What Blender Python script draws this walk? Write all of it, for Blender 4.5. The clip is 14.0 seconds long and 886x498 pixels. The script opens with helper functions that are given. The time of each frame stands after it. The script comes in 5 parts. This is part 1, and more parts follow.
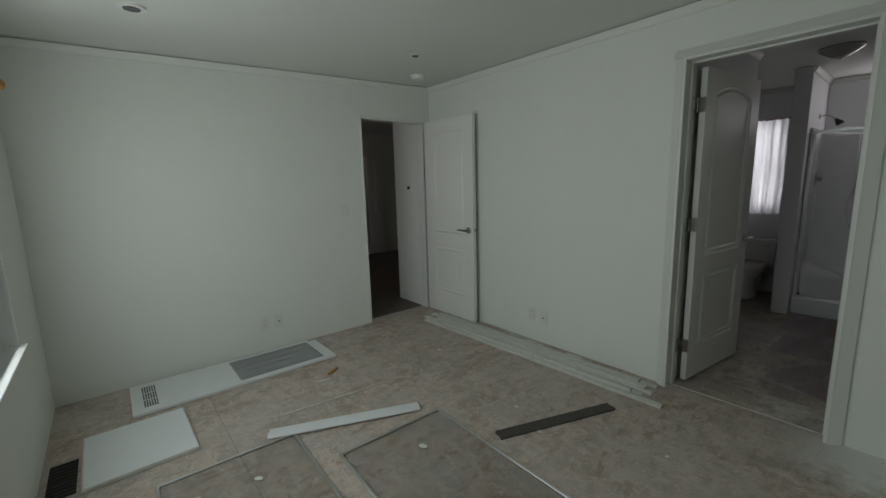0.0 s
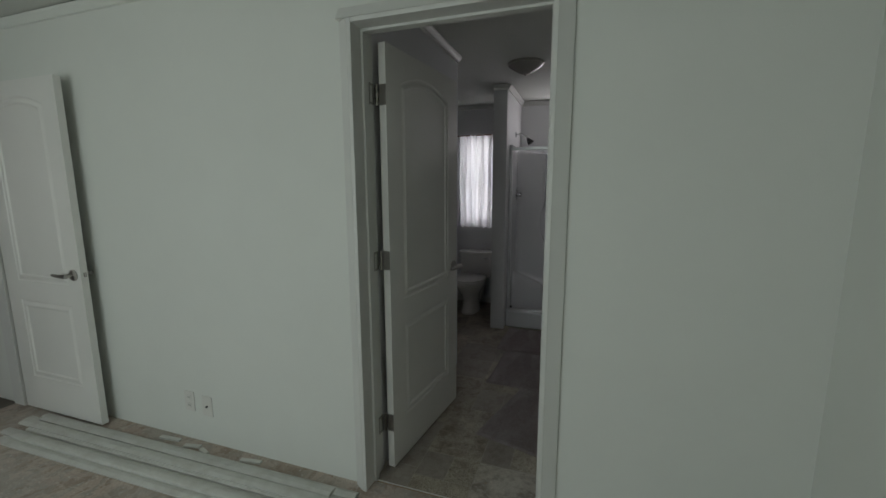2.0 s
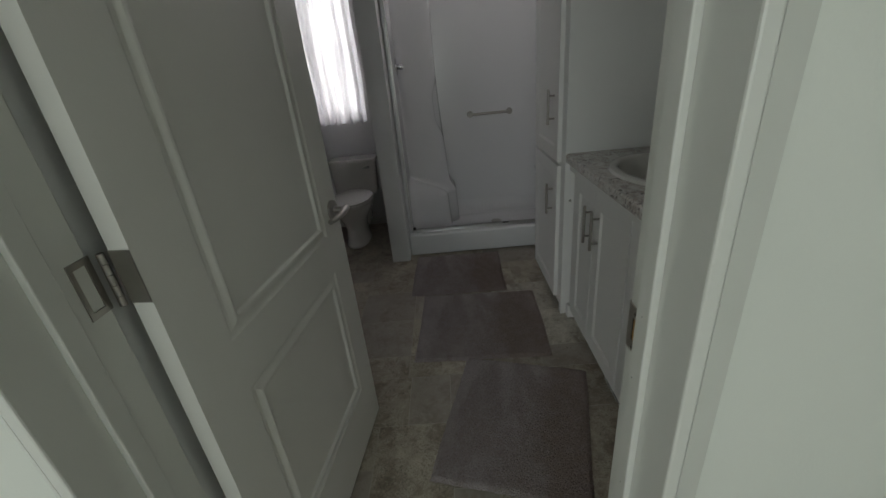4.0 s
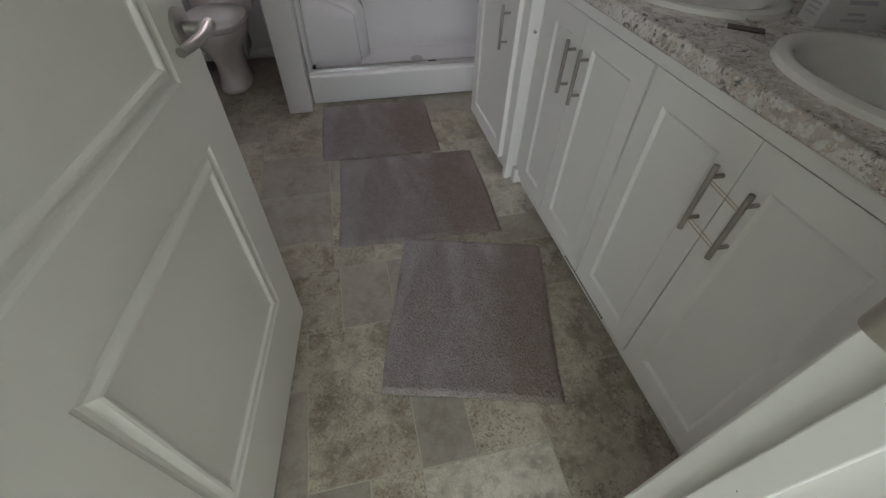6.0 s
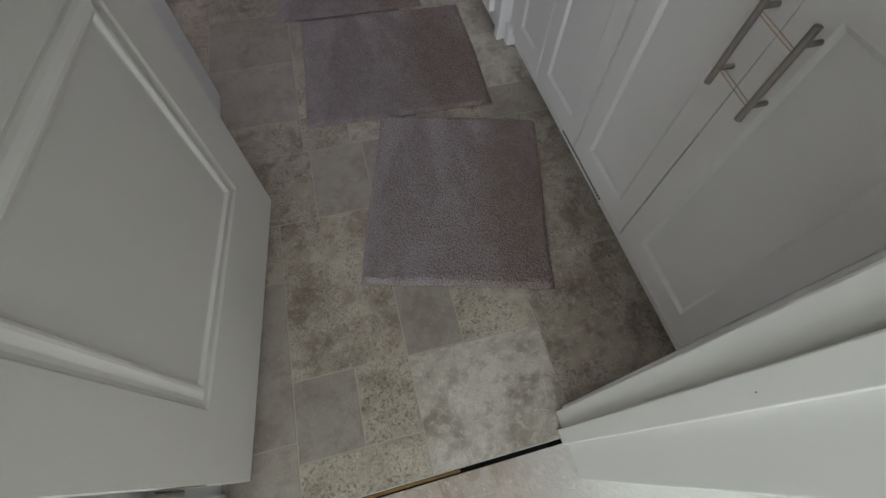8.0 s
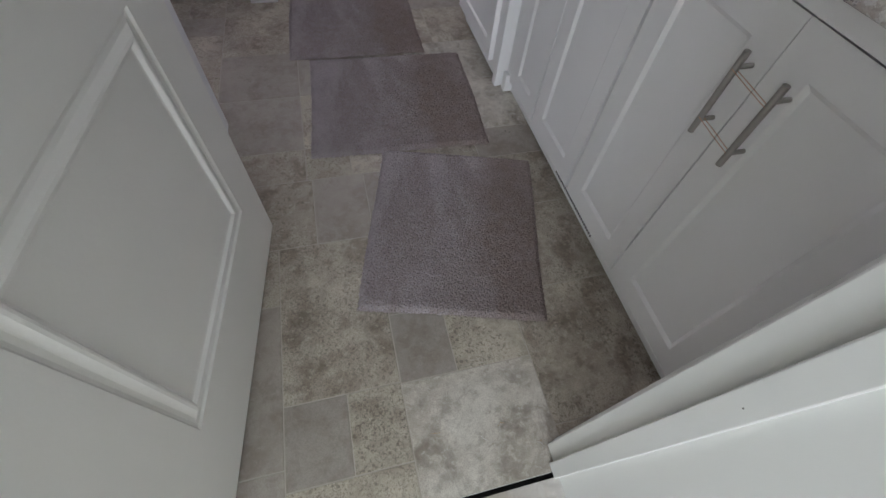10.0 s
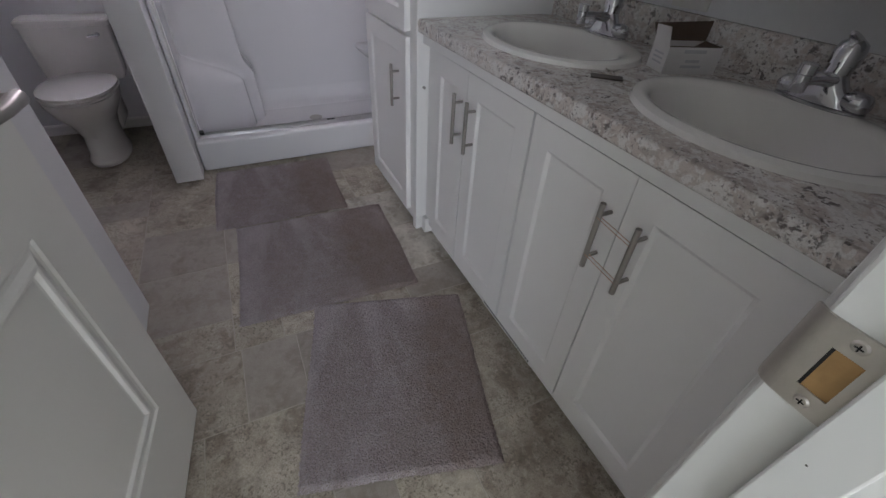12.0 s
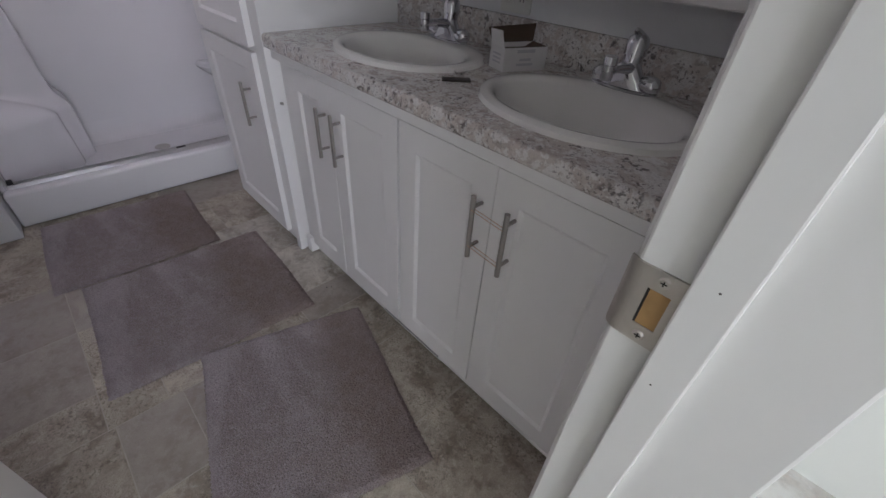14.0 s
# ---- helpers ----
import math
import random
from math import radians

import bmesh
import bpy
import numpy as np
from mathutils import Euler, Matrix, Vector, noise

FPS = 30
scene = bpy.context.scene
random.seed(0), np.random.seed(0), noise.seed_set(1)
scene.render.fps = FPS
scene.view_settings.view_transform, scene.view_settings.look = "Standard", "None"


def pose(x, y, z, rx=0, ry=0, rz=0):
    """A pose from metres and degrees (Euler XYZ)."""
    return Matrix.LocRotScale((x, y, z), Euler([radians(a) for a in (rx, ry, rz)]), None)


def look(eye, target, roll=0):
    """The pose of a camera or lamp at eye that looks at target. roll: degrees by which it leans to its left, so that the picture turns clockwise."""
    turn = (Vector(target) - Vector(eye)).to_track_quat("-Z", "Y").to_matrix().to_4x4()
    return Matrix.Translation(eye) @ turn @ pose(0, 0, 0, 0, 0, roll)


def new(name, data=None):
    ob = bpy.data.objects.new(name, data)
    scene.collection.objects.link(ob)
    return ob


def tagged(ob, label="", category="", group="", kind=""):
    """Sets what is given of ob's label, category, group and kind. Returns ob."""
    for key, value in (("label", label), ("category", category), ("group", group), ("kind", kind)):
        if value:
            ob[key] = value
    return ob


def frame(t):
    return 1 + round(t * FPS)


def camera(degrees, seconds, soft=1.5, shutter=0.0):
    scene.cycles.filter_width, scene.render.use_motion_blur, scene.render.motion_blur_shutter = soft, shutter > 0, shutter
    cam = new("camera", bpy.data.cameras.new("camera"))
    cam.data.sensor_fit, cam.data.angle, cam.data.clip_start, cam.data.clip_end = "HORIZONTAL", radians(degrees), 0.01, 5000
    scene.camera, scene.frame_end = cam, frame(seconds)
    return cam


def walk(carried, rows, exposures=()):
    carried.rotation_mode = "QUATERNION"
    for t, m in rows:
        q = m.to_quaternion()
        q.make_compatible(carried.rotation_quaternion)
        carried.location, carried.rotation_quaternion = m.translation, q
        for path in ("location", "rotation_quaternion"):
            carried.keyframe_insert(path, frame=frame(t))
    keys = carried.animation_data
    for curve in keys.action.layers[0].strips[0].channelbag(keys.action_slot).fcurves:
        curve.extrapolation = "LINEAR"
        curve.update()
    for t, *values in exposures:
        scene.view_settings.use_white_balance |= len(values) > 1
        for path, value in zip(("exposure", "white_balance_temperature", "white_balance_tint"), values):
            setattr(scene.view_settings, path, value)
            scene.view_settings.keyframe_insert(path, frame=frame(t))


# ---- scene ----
cam = camera(94.9, 14.0)
PATH = [
    (0, (0.967, -2.760, 1.380), (-0.630, -1.440, 1.042), -1.5),
    (0.5, (0.995, -2.603, 1.393), (-0.281, -0.967, 1.072), -2),
    (0.7, (0.942, -2.425, 1.398), (-0.203, -0.681, 1.153), -0.4),
    (1, (0.980, -2.341, 1.356), (0.195, -0.398, 1.223), -0.6),
    (1.5, (0.928, -1.895, 1.419), (0.381, 0.112, 1.136), -0.7),
    (2, (0.855, -1.538, 1.418), (0.175, 0.422, 1.093), -0.2),
    (2.4, (0.752, -1.276, 1.442), (0.262, 0.745, 1.138), 0.4),
    (2.5, (0.758, -1.214, 1.429), (0.255, 0.797, 1.065), -2),
    (4.8, (0.372, -0.119, 1.267), (0.594, 1.643, 0.146), -2.2),
    (5, (0.391, -0.075, 1.242), (0.685, 1.594, 0.001), -1),
    (5.5, (0.405, -0.028, 1.212), (0.801, 1.471, -0.204), 0.7),
    (6, (0.365, 0.006, 1.173), (0.718, 1.415, -0.343), 1.7),
    (6.5, (0.361, 0.024, 1.078), (0.602, 1.012, -0.759), 0.5),
    (7, (0.376, 0.038, 1.036), (0.679, 0.885, -0.861), 5.3),
    (7.5, (0.393, 0.050, 1.044), (0.656, 0.922, -0.849), 2.7),
    (8, (0.416, 0.061, 1.059), (0.695, 1.015, -0.790), 2),
    (8.2, (0.427, 0.064, 1.074), (0.751, 1.097, -0.726), 2.5),
    (10.3, (0.381, 0.032, 1.075), (0.753, 1.133, -0.673), 6.3),
    (10.5, (0.382, 0.037, 1.077), (0.698, 0.936, -0.682), 6.9),
    (11, (0.374, 0.025, 1.048), (0.691, 0.930, -0.820), 6.2),
    (11.5, (0.411, 0.046, 1.084), (0.811, 1.265, -0.579), 4.8),
    (12, (0.437, 0.055, 1.155), (1.185, 1.499, -0.173), 3.5),
    (12.5, (0.462, 0.047, 1.178), (1.488, 1.421, -0.035), 4),
    (13, (0.449, 0.040, 1.181), (1.526, 1.351, -0.058), 4.1),
    (13.5, (0.452, 0.042, 1.181), (1.613, 1.299, -0.037), 3.4),
    (14, (0.446, 0.039, 1.167), (1.641, 1.197, -0.113), 4.2),
]
EXPOSURE = [
    (0, -0.85, 6500, 9),
    (0.7, -0.78, 6500, 9),
    (1.5, -0.60, 6500, 9),
    (2.7, -0.72, 6500, 8),
    (4.8, 0.53, 6800, 8),
    (5.0, 0.62, 6800, 8),
    (5.5, 1.10, 6700, 10.5),
    (6.0, 1.28, 6650, 13),
    (6.5, 1.38, 6500, 16),
    (8.2, 1.22, 6400, 17),
    (10.3, 1.52, 6150, 21),
    (11, 1.33, 6100, 24),
    (12, 1.33, 6250, 21),
    (14, 1.33, 6250, 25),
]
walk(cam, [(t, look(eye, target, roll)) for t, eye, target, roll in PATH], EXPOSURE)

# ---- plan ----
OX, OPEN_W, OPEN_H, WALL_T = -0.045, 0.729, 2.05, 0.101
XA, XC, YW = -2.55, 1.61, -3.16
XL, YB, ZB = -1.05, 3.20, 2.33

# ---- world, sun, lights ----
world = bpy.data.worlds.new("sky")
scene.world = world
world.use_nodes = True
sky = world.node_tree.nodes.new("ShaderNodeTexSky")
sky.sky_type = "NISHITA"
sky.sun_disc = False
sky.sun_elevation, sky.sun_rotation = radians(45), radians(100)
world.node_tree.links.new(sky.outputs[0], world.node_tree.nodes["Background"].inputs[0])
world.node_tree.nodes["Background"].inputs[1].default_value = 0.12

sun = new("sun", bpy.data.lights.new("sun", "SUN"))
sun.data.energy, sun.data.angle, sun.data.color = 3.0, radians(0.5), (1, 0.95, 0.88)
sun.matrix_basis = pose(0, 0, 6, 45, 0, 100)


def window_light(name, where, target, wide, high, watts, colour, spread=180):
    lamp = new(name, bpy.data.lights.new(name, "AREA"))
    lamp.data.shape, lamp.data.size, lamp.data.size_y = "RECTANGLE", wide, high
    lamp.data.energy, lamp.data.color = watts, colour
    lamp.data.spread = radians(spread)
    lamp.matrix_basis = look(where, target)
    return lamp


window_light("bedroom_window_light", (-0.69, YW - 0.004, 1.295), (-0.69, 0, 1.295), 2.22, 1.28, 31, (0.89, 0.98, 0.97))
window_light("bath_window_light", (-0.37, YB + 0.22, 1.48), (-0.37, 0, 1.4), 0.42, 1.0, 4.0, (1.0, 0.945, 0.985))
window_light("transom_light", (0.74, YB + 0.03, 2.067), (0.80, 0.4, 2.067), 0.54, 0.18, 3.2, (1.0, 0.945, 0.985))
# added fill lamp for the hall, set outside an unseen kitchen window
window_light("kitchen_fill_light", (-5.0, -2.85, 1.4), (-5.2, 2, 1.2), 1.0, 1.0, 8, (1.0, 0.90, 0.9))


# ---- materials ----
def material(name, colour, rough=0.5, metal=0.0, grain=None, stains=None, bump=0.0, bump_scale=60, gloss=0.5, piece=0.0, coat=0.0):
    """Principled material; grain and stains are (scale, strength, colour) mixes by noise; piece varies it object by object."""
    m = bpy.data.materials.new(name)
    m.use_nodes = True
    n, l = m.node_tree.nodes, m.node_tree.links
    b = n["Principled BSDF"]
    b.inputs["Roughness"].default_value, b.inputs["Metallic"].default_value = rough, metal
    b.inputs["Specular IOR Level"].default_value = gloss
    b.inputs["Coat Weight"].default_value = coat
    co = n.new("ShaderNodeTexCoord")
    base = n.new("ShaderNodeRGB")
    base.outputs[0].default_value = (*colour, 1)
    out = base.outputs[0]
    for layer in [g for g in (grain, stains) if g]:
        scale, strength, other = layer[:3]
        tex = n.new("ShaderNodeTexNoise")
        tex.inputs["Scale"].default_value, tex.inputs["Detail"].default_value = scale, 6
        tex.inputs["Roughness"].default_value = 0.62
        l.new(co.outputs["Object"], tex.inputs["Vector"])
        ramp = n.new("ShaderNodeMapRange")
        lo, hi = layer[3] if len(layer) > 3 else (0.4, 0.68)
        ramp.inputs["From Min"].default_value, ramp.inputs["From Max"].default_value = lo, hi
        ramp.inputs["To Max"].default_value = strength
        l.new(tex.outputs["Fac"], ramp.inputs["Value"])
        mix = n.new("ShaderNodeMix")
        mix.data_type = "RGBA"
        mix.inputs["B"].default_value = (*other, 1)
        l.new(ramp.outputs["Result"], mix.inputs["Factor"])
        l.new(out, mix.inputs["A"])
        out = mix.outputs["Result"]
    if piece:
        info = n.new("ShaderNodeObjectInfo")
        hsv = n.new("ShaderNodeHueSaturation")
        span = n.new("ShaderNodeMapRange")
        span.inputs["To Min"].default_value, span.inputs["To Max"].default_value = 1 - piece, 1 + piece
        l.new(info.outputs["Random"], span.inputs["Value"])
        l.new(span.outputs["Result"], hsv.inputs["Value"])
        l.new(out, hsv.inputs["Color"])
        out = hsv.outputs["Color"]
    l.new(out, b.inputs["Base Color"])
    if bump:
        tex = n.new("ShaderNodeTexNoise")
        tex.inputs["Scale"].default_value, tex.inputs["Detail"].default_value = bump_scale, 4
        l.new(co.outputs["Object"], tex.inputs["Vector"])
        bp = n.new("ShaderNodeBump")
        bp.inputs["Strength"].default_value, bp.inputs["Distance"].default_value = bump, 0.01
        l.new(tex.outputs["Fac"], bp.inputs["Height"])
        l.new(bp.outputs["Normal"], b.inputs["Normal"])
    return m


def tune(m, **values):
    b = m.node_tree.nodes["Principled BSDF"]
    for key, value in values.items():
        b.inputs[key.replace("_", " ")].default_value = value
    return m


WALL = material("wall_paint", (0.775, 0.79, 0.745), 0.75, grain=(1.3, 0.25, (0.72, 0.74, 0.70)), stains=(5, 0.10, (0.68, 0.68, 0.64)), bump=0.06, bump_scale=180)
BATHWALL = material("bath_wall_paint", (0.79, 0.79, 0.80), 0.6, grain=(1.5, 0.3, (0.74, 0.74, 0.755)), bump=0.05, bump_scale=160)
CEIL = material("ceiling_paint", (0.70, 0.705, 0.67), 0.9, grain=(2, 0.2, (0.64, 0.65, 0.62)), bump=0.25, bump_scale=220)
TRIM = material("white_trim_paint", (0.72, 0.72, 0.69), 0.38, grain=(8, 0.15, (0.70, 0.70, 0.66)), bump=0.03, bump_scale=90)
DOOR = material("door_paint", (0.81, 0.80, 0.765), 0.38, grain=(4, 0.15, (0.71, 0.71, 0.67)), bump=0.04, bump_scale=120)
CAB = material("cabinet_paint", (0.87, 0.86, 0.85), 0.45, grain=(5, 0.12, (0.81, 0.80, 0.79)), bump=0.02, bump_scale=140, gloss=0.35)
HALLFLOOR = material("hall_vinyl", (0.115, 0.095, 0.075), 0.5, grain=(9, 0.5, (0.17, 0.145, 0.12)), stains=(2, 0.5, (0.08, 0.065, 0.05)), bump=0.1)
GROUT = material("vinyl_joint", (0.44, 0.40, 0.34), 0.6, grain=(20, 0.4, (0.24, 0.21, 0.18)))
SATIN = material("satin_nickel", (0.60, 0.565, 0.52), 0.40, 1.0, grain=(60, 0.35, (0.50, 0.47, 0.43)), bump=0.06, bump_scale=240)
NICKEL = material("brushed_nickel", (0.42, 0.40, 0.375), 0.34, 1.0, grain=(40, 0.3, (0.33, 0.31, 0.29)), bump=0.05, bump_scale=200)
CHROME = material("chrome", (0.60, 0.60, 0.62), 0.09, 1.0)
ALU = material("aluminium_frame", (0.62, 0.62, 0.62), 0.3, 1.0, grain=(20, 0.3, (0.5, 0.5, 0.5)))
CERAMIC = material("white_ceramic", (0.82, 0.80, 0.77), 0.12, grain=(3, 0.1, (0.76, 0.74, 0.71)), coat=0.4)
ACRYLIC = material("shower_acrylic", (0.80, 0.80, 0.82), 0.16, grain=(2, 0.15, (0.74, 0.74, 0.77)), bump=0.02, bump_scale=8, coat=0.3)
# near-black that paints the shade inside gaps, slots and holes
DARK = material("dark_gap", (0.015, 0.014, 0.013), 0.8)
RUBBER = material("black_plastic", (0.02, 0.02, 0.02), 0.5)
RAWWOOD = material("raw_wood", (0.42, 0.25, 0.10), 0.75, grain=(25, 0.6, (0.27, 0.15, 0.06)), bump=0.15)
OLDTRIM = material("weathered_white_trim", (0.66, 0.66, 0.62), 0.5, grain=(14, 0.5, (0.50, 0.48, 0.43)), stains=(4, 0.4, (0.40, 0.37, 0.32), (0.55, 0.7)), bump=0.08, bump_scale=120, piece=0.08)
DARKPLANK = material("dark_plank", (0.055, 0.046, 0.040), 0.6, grain=(30, 0.5, (0.10, 0.085, 0.072)), bump=0.25, bump_scale=60)
METALPANEL = material("white_enamel_panel", (0.74, 0.76, 0.76), 0.4, grain=(6, 0.3, (0.64, 0.66, 0.66)), bump=0.03)
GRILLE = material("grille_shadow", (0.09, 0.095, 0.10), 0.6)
BROWNCAB = material("brown_wood_veneer", (0.17, 0.065, 0.025), 0.4, grain=(12, 0.6, (0.10, 0.038, 0.016)), bump=0.05)
PLASTIC = material("white_plastic", (0.74, 0.73, 0.69), 0.4)
CARD = material("white_cardboard", (0.72, 0.70, 0.70), 0.7, grain=(9, 0.3, (0.62, 0.60, 0.60)))
CARDIN = material("brown_cardboard", (0.105, 0.070, 0.050), 0.9, grain=(15, 0.4, (0.06, 0.042, 0.030)))
PRINT = material("grey_print", (0.50, 0.49, 0.52), 0.7)
BAND = material("rubber_band", (0.62, 0.40, 0.28), 0.6)
MIRROR = material("mirror", (0.85, 0.87, 0.87), 0.03, 1.0)
FROST = material("frosted_shade", (0.36, 0.34, 0.32), 0.25)
LAWN = material("outdoor_ground", (0.20, 0.19, 0.13), 0.95, grain=(1.5, 0.6, (0.28, 0.25, 0.19)))
CURTAIN = tune(material("sheer_curtain", (0.86, 0.86, 0.88), 0.9, grain=(18, 0.15, (0.78, 0.78, 0.80))), Transmission_Weight=0.0)
_n, _l = CURTAIN.node_tree.nodes, CURTAIN.node_tree.links
_tr = _n.new("ShaderNodeBsdfTranslucent")
_tr.inputs[0].default_value = (0.9, 0.9, 0.93, 1)
# stretched noise in the translucency paints bright and shaded folds
_st = _n.new("ShaderNodeMapping")
_st.inputs["Scale"].default_value = (22, 1, 0.6)
_tx = _n.new("ShaderNodeTexNoise")
_tx.inputs["Scale"].default_value = 1.0
_rp = _n.new("ShaderNodeMapRange")
_rp.inputs["From Min"].default_value, _rp.inputs["From Max"].default_value, _rp.inputs["To Min"].default_value, _rp.inputs["To Max"].default_value = 0.40, 0.60, 0.34, 0.84
_l.new(_n.new("ShaderNodeTexCoord").outputs["Object"], _st.inputs["Vector"])
_l.new(_st.outputs[0], _tx.inputs["Vector"])
_l.new(_tx.outputs["Fac"], _rp.inputs["Value"])
_mx = _n.new("ShaderNodeMixShader")
_l.new(_rp.outputs["Result"], _mx.inputs[0])
_l.new(_n["Principled BSDF"].outputs[0], _mx.inputs[1])
_l.new(_tr.outputs[0], _mx.inputs[2])
_l.new(_mx.outputs[0], _n["Material Output"].inputs[0])
SCREEN = material("insect_screen", (0.10, 0.10, 0.10), 0.8)
_n, _l = SCREEN.node_tree.nodes, SCREEN.node_tree.links
_tr = _n.new("ShaderNodeBsdfTransparent")
_mx = _n.new("ShaderNodeMixShader")
_mx.inputs[0].default_value = 0.90
_l.new(_n["Principled BSDF"].outputs[0], _mx.inputs[1])
_l.new(_tr.outputs[0], _mx.inputs[2])
_l.new(_mx.outputs[0], _n["Material Output"].inputs[0])
GLASS = tune(material("window_glass", (0.95, 0.97, 0.97), 0.02), Transmission_Weight=1.0, IOR=1.45)


def layered(name, base, layers, rough=0.5, bump=0.0, bump_scale=80, gloss=0.4, piece=0.0, coat=0.0, shift=0.0):
    """Material of noise layers: (scale, low, high, strength, colour[, stretch[, mask scale, mask low, mask high]]); shift moves the pattern from piece to piece."""
    m = bpy.data.materials.new(name)
    m.use_nodes = True
    n, l = m.node_tree.nodes, m.node_tree.links
    b = n["Principled BSDF"]
    b.inputs["Roughness"].default_value, b.inputs["Specular IOR Level"].default_value, b.inputs["Coat Weight"].default_value = rough, gloss, coat
    where = n.new("ShaderNodeTexCoord").outputs["Object"]
    info = n.new("ShaderNodeObjectInfo")
    if shift:
        move = n.new("ShaderNodeVectorMath")
        move.operation = "MULTIPLY_ADD"
        move.inputs[1].default_value = (shift, shift * 1.7, shift * 0.6)
        l.new(info.outputs["Random"], move.inputs[0])
        l.new(where, move.inputs[2])
        where = move.outputs[0]

    def clouds(scale, lo, hi, top, stretch, seed):
        place = n.new("ShaderNodeMapping")
        place.inputs["Scale"].default_value = stretch
        place.inputs["Location"].default_value = (seed * 3.7, seed * 1.9, seed * 2.3)
        place.inputs["Rotation"].default_value = (0, 0, seed * 0.8)
        l.new(where, place.inputs["Vector"])
        tex = n.new("ShaderNodeTexNoise")
        tex.inputs["Scale"].default_value, tex.inputs["Detail"].default_value, tex.inputs["Roughness"].default_value = scale, 5, 0.6
        tex.inputs["Distortion"].default_value = 0.35
        l.new(place.outputs[0], tex.inputs["Vector"])
        ramp = n.new("ShaderNodeMapRange")
        ramp.interpolation_type = "SMOOTHSTEP"
        ramp.inputs["From Min"].default_value, ramp.inputs["From Max"].default_value, ramp.inputs["To Max"].default_value = lo, hi, top
        l.new(tex.outputs["Fac"], ramp.inputs["Value"])
        return ramp.outputs["Result"]

    tone = n.new("ShaderNodeRGB")
    tone.outputs[0].default_value = (*base, 1)
    out = tone.outputs[0]
    for k, layer in enumerate(layers):
        scale, lo, hi, strength, colour = layer[:5]
        fac = clouds(scale, lo, hi, strength, layer[5] if len(layer) > 5 else (1, 1, 1), k + 1)
        if len(layer) > 6:
            both = n.new("ShaderNodeMath")
            both.operation = "MULTIPLY"
            l.new(fac, both.inputs[0])
            l.new(clouds(layer[6], layer[7], layer[8], 1.0, (1, 1, 1), k + 31), both.inputs[1])
            fac = both.outputs[0]
        mix = n.new("ShaderNodeMix")
        mix.data_type = "RGBA"
        mix.inputs["B"].default_value = (*colour, 1)
        l.new(fac, mix.inputs["Factor"])
        l.new(out, mix.inputs["A"])
        out = mix.outputs["Result"]
    if piece:
        hsv = n.new("ShaderNodeHueSaturation")
        span = n.new("ShaderNodeMapRange")
        span.inputs["To Min"].default_value, span.inputs["To Max"].default_value = 1 - piece, 1 + piece
        l.new(info.outputs["Random"], span.inputs["Value"])
        l.new(span.outputs["Result"], hsv.inputs["Value"])
        l.new(out, hsv.inputs["Color"])
        out = hsv.outputs["Color"]
    l.new(out, b.inputs["Base Color"])
    if bump:
        tex = n.new("ShaderNodeTexNoise")
        tex.inputs["Scale"].default_value, tex.inputs["Detail"].default_value = bump_scale, 4
        l.new(where, tex.inputs["Vector"])
        bp = n.new("ShaderNodeBump")
        bp.inputs["Strength"].default_value, bp.inputs["Distance"].default_value = bump, 0.01
        l.new(tex.outputs["Fac"], bp.inputs["Height"])
        l.new(bp.outputs["Normal"], b.inputs["Normal"])
    return m


def vinyl(name, base, pale, dark, speck, speck_mask):
    return layered(name, base, ((5.5, 0.38, 0.68, 0.85, pale), (8.0, 0.46, 0.72, 0.85, dark), (26, 0.50, 0.68, 0.5, dark), (48, 0.50, 0.66, 0.5, pale),
                                (120, 0.53, 0.61, speck * 0.85, (0.135, 0.113, 0.088), (1, 1, 1), 9, *speck_mask), (230, 0.54, 0.60, speck * 0.7, (0.13, 0.11, 0.09), (1, 1, 1), 5, *speck_mask), (420, 0.47, 0.58, 0.35, dark)), 0.45, 0.10, 90, 0.35, 0.09, shift=9.0)


TILE = vinyl("cloudy_stone_vinyl", (0.389, 0.340, 0.276), (0.556, 0.510, 0.423), (0.166, 0.134, 0.103), 0.75, (0.42, 0.55))
TILE_SPECK = vinyl("speckled_stone_vinyl", (0.445, 0.401, 0.325), (0.578, 0.532, 0.432), (0.251, 0.211, 0.164), 0.85, (0.36, 0.52))
TILE_PLAIN = vinyl("plain_grey_vinyl", (0.334, 0.298, 0.258), (0.400, 0.365, 0.320), (0.228, 0.195, 0.164), 0.25, (0.52, 0.64))
TILE_PALE = vinyl("pale_cloudy_vinyl", (0.450, 0.414, 0.354), (0.690, 0.659, 0.588), (0.211, 0.177, 0.141), 0.30, (0.50, 0.62))
RUG = layered("rug_pile", (0.500, 0.446, 0.460), ((2.4, 0.46, 0.58, 0.85, (0.300, 0.246, 0.228), (1.3, 0.3, 1.0)), (9, 0.44, 0.62, 0.55, (0.365, 0.310, 0.312)), (30, 0.48, 0.62, 0.35, (0.500, 0.450, 0.470)), (230, 0.47, 0.57, 0.50, (0.240, 0.200, 0.200)), (420, 0.50, 0.60, 0.50, (0.600, 0.560, 0.590))), 1.0, 0.9, 230, 0.1)
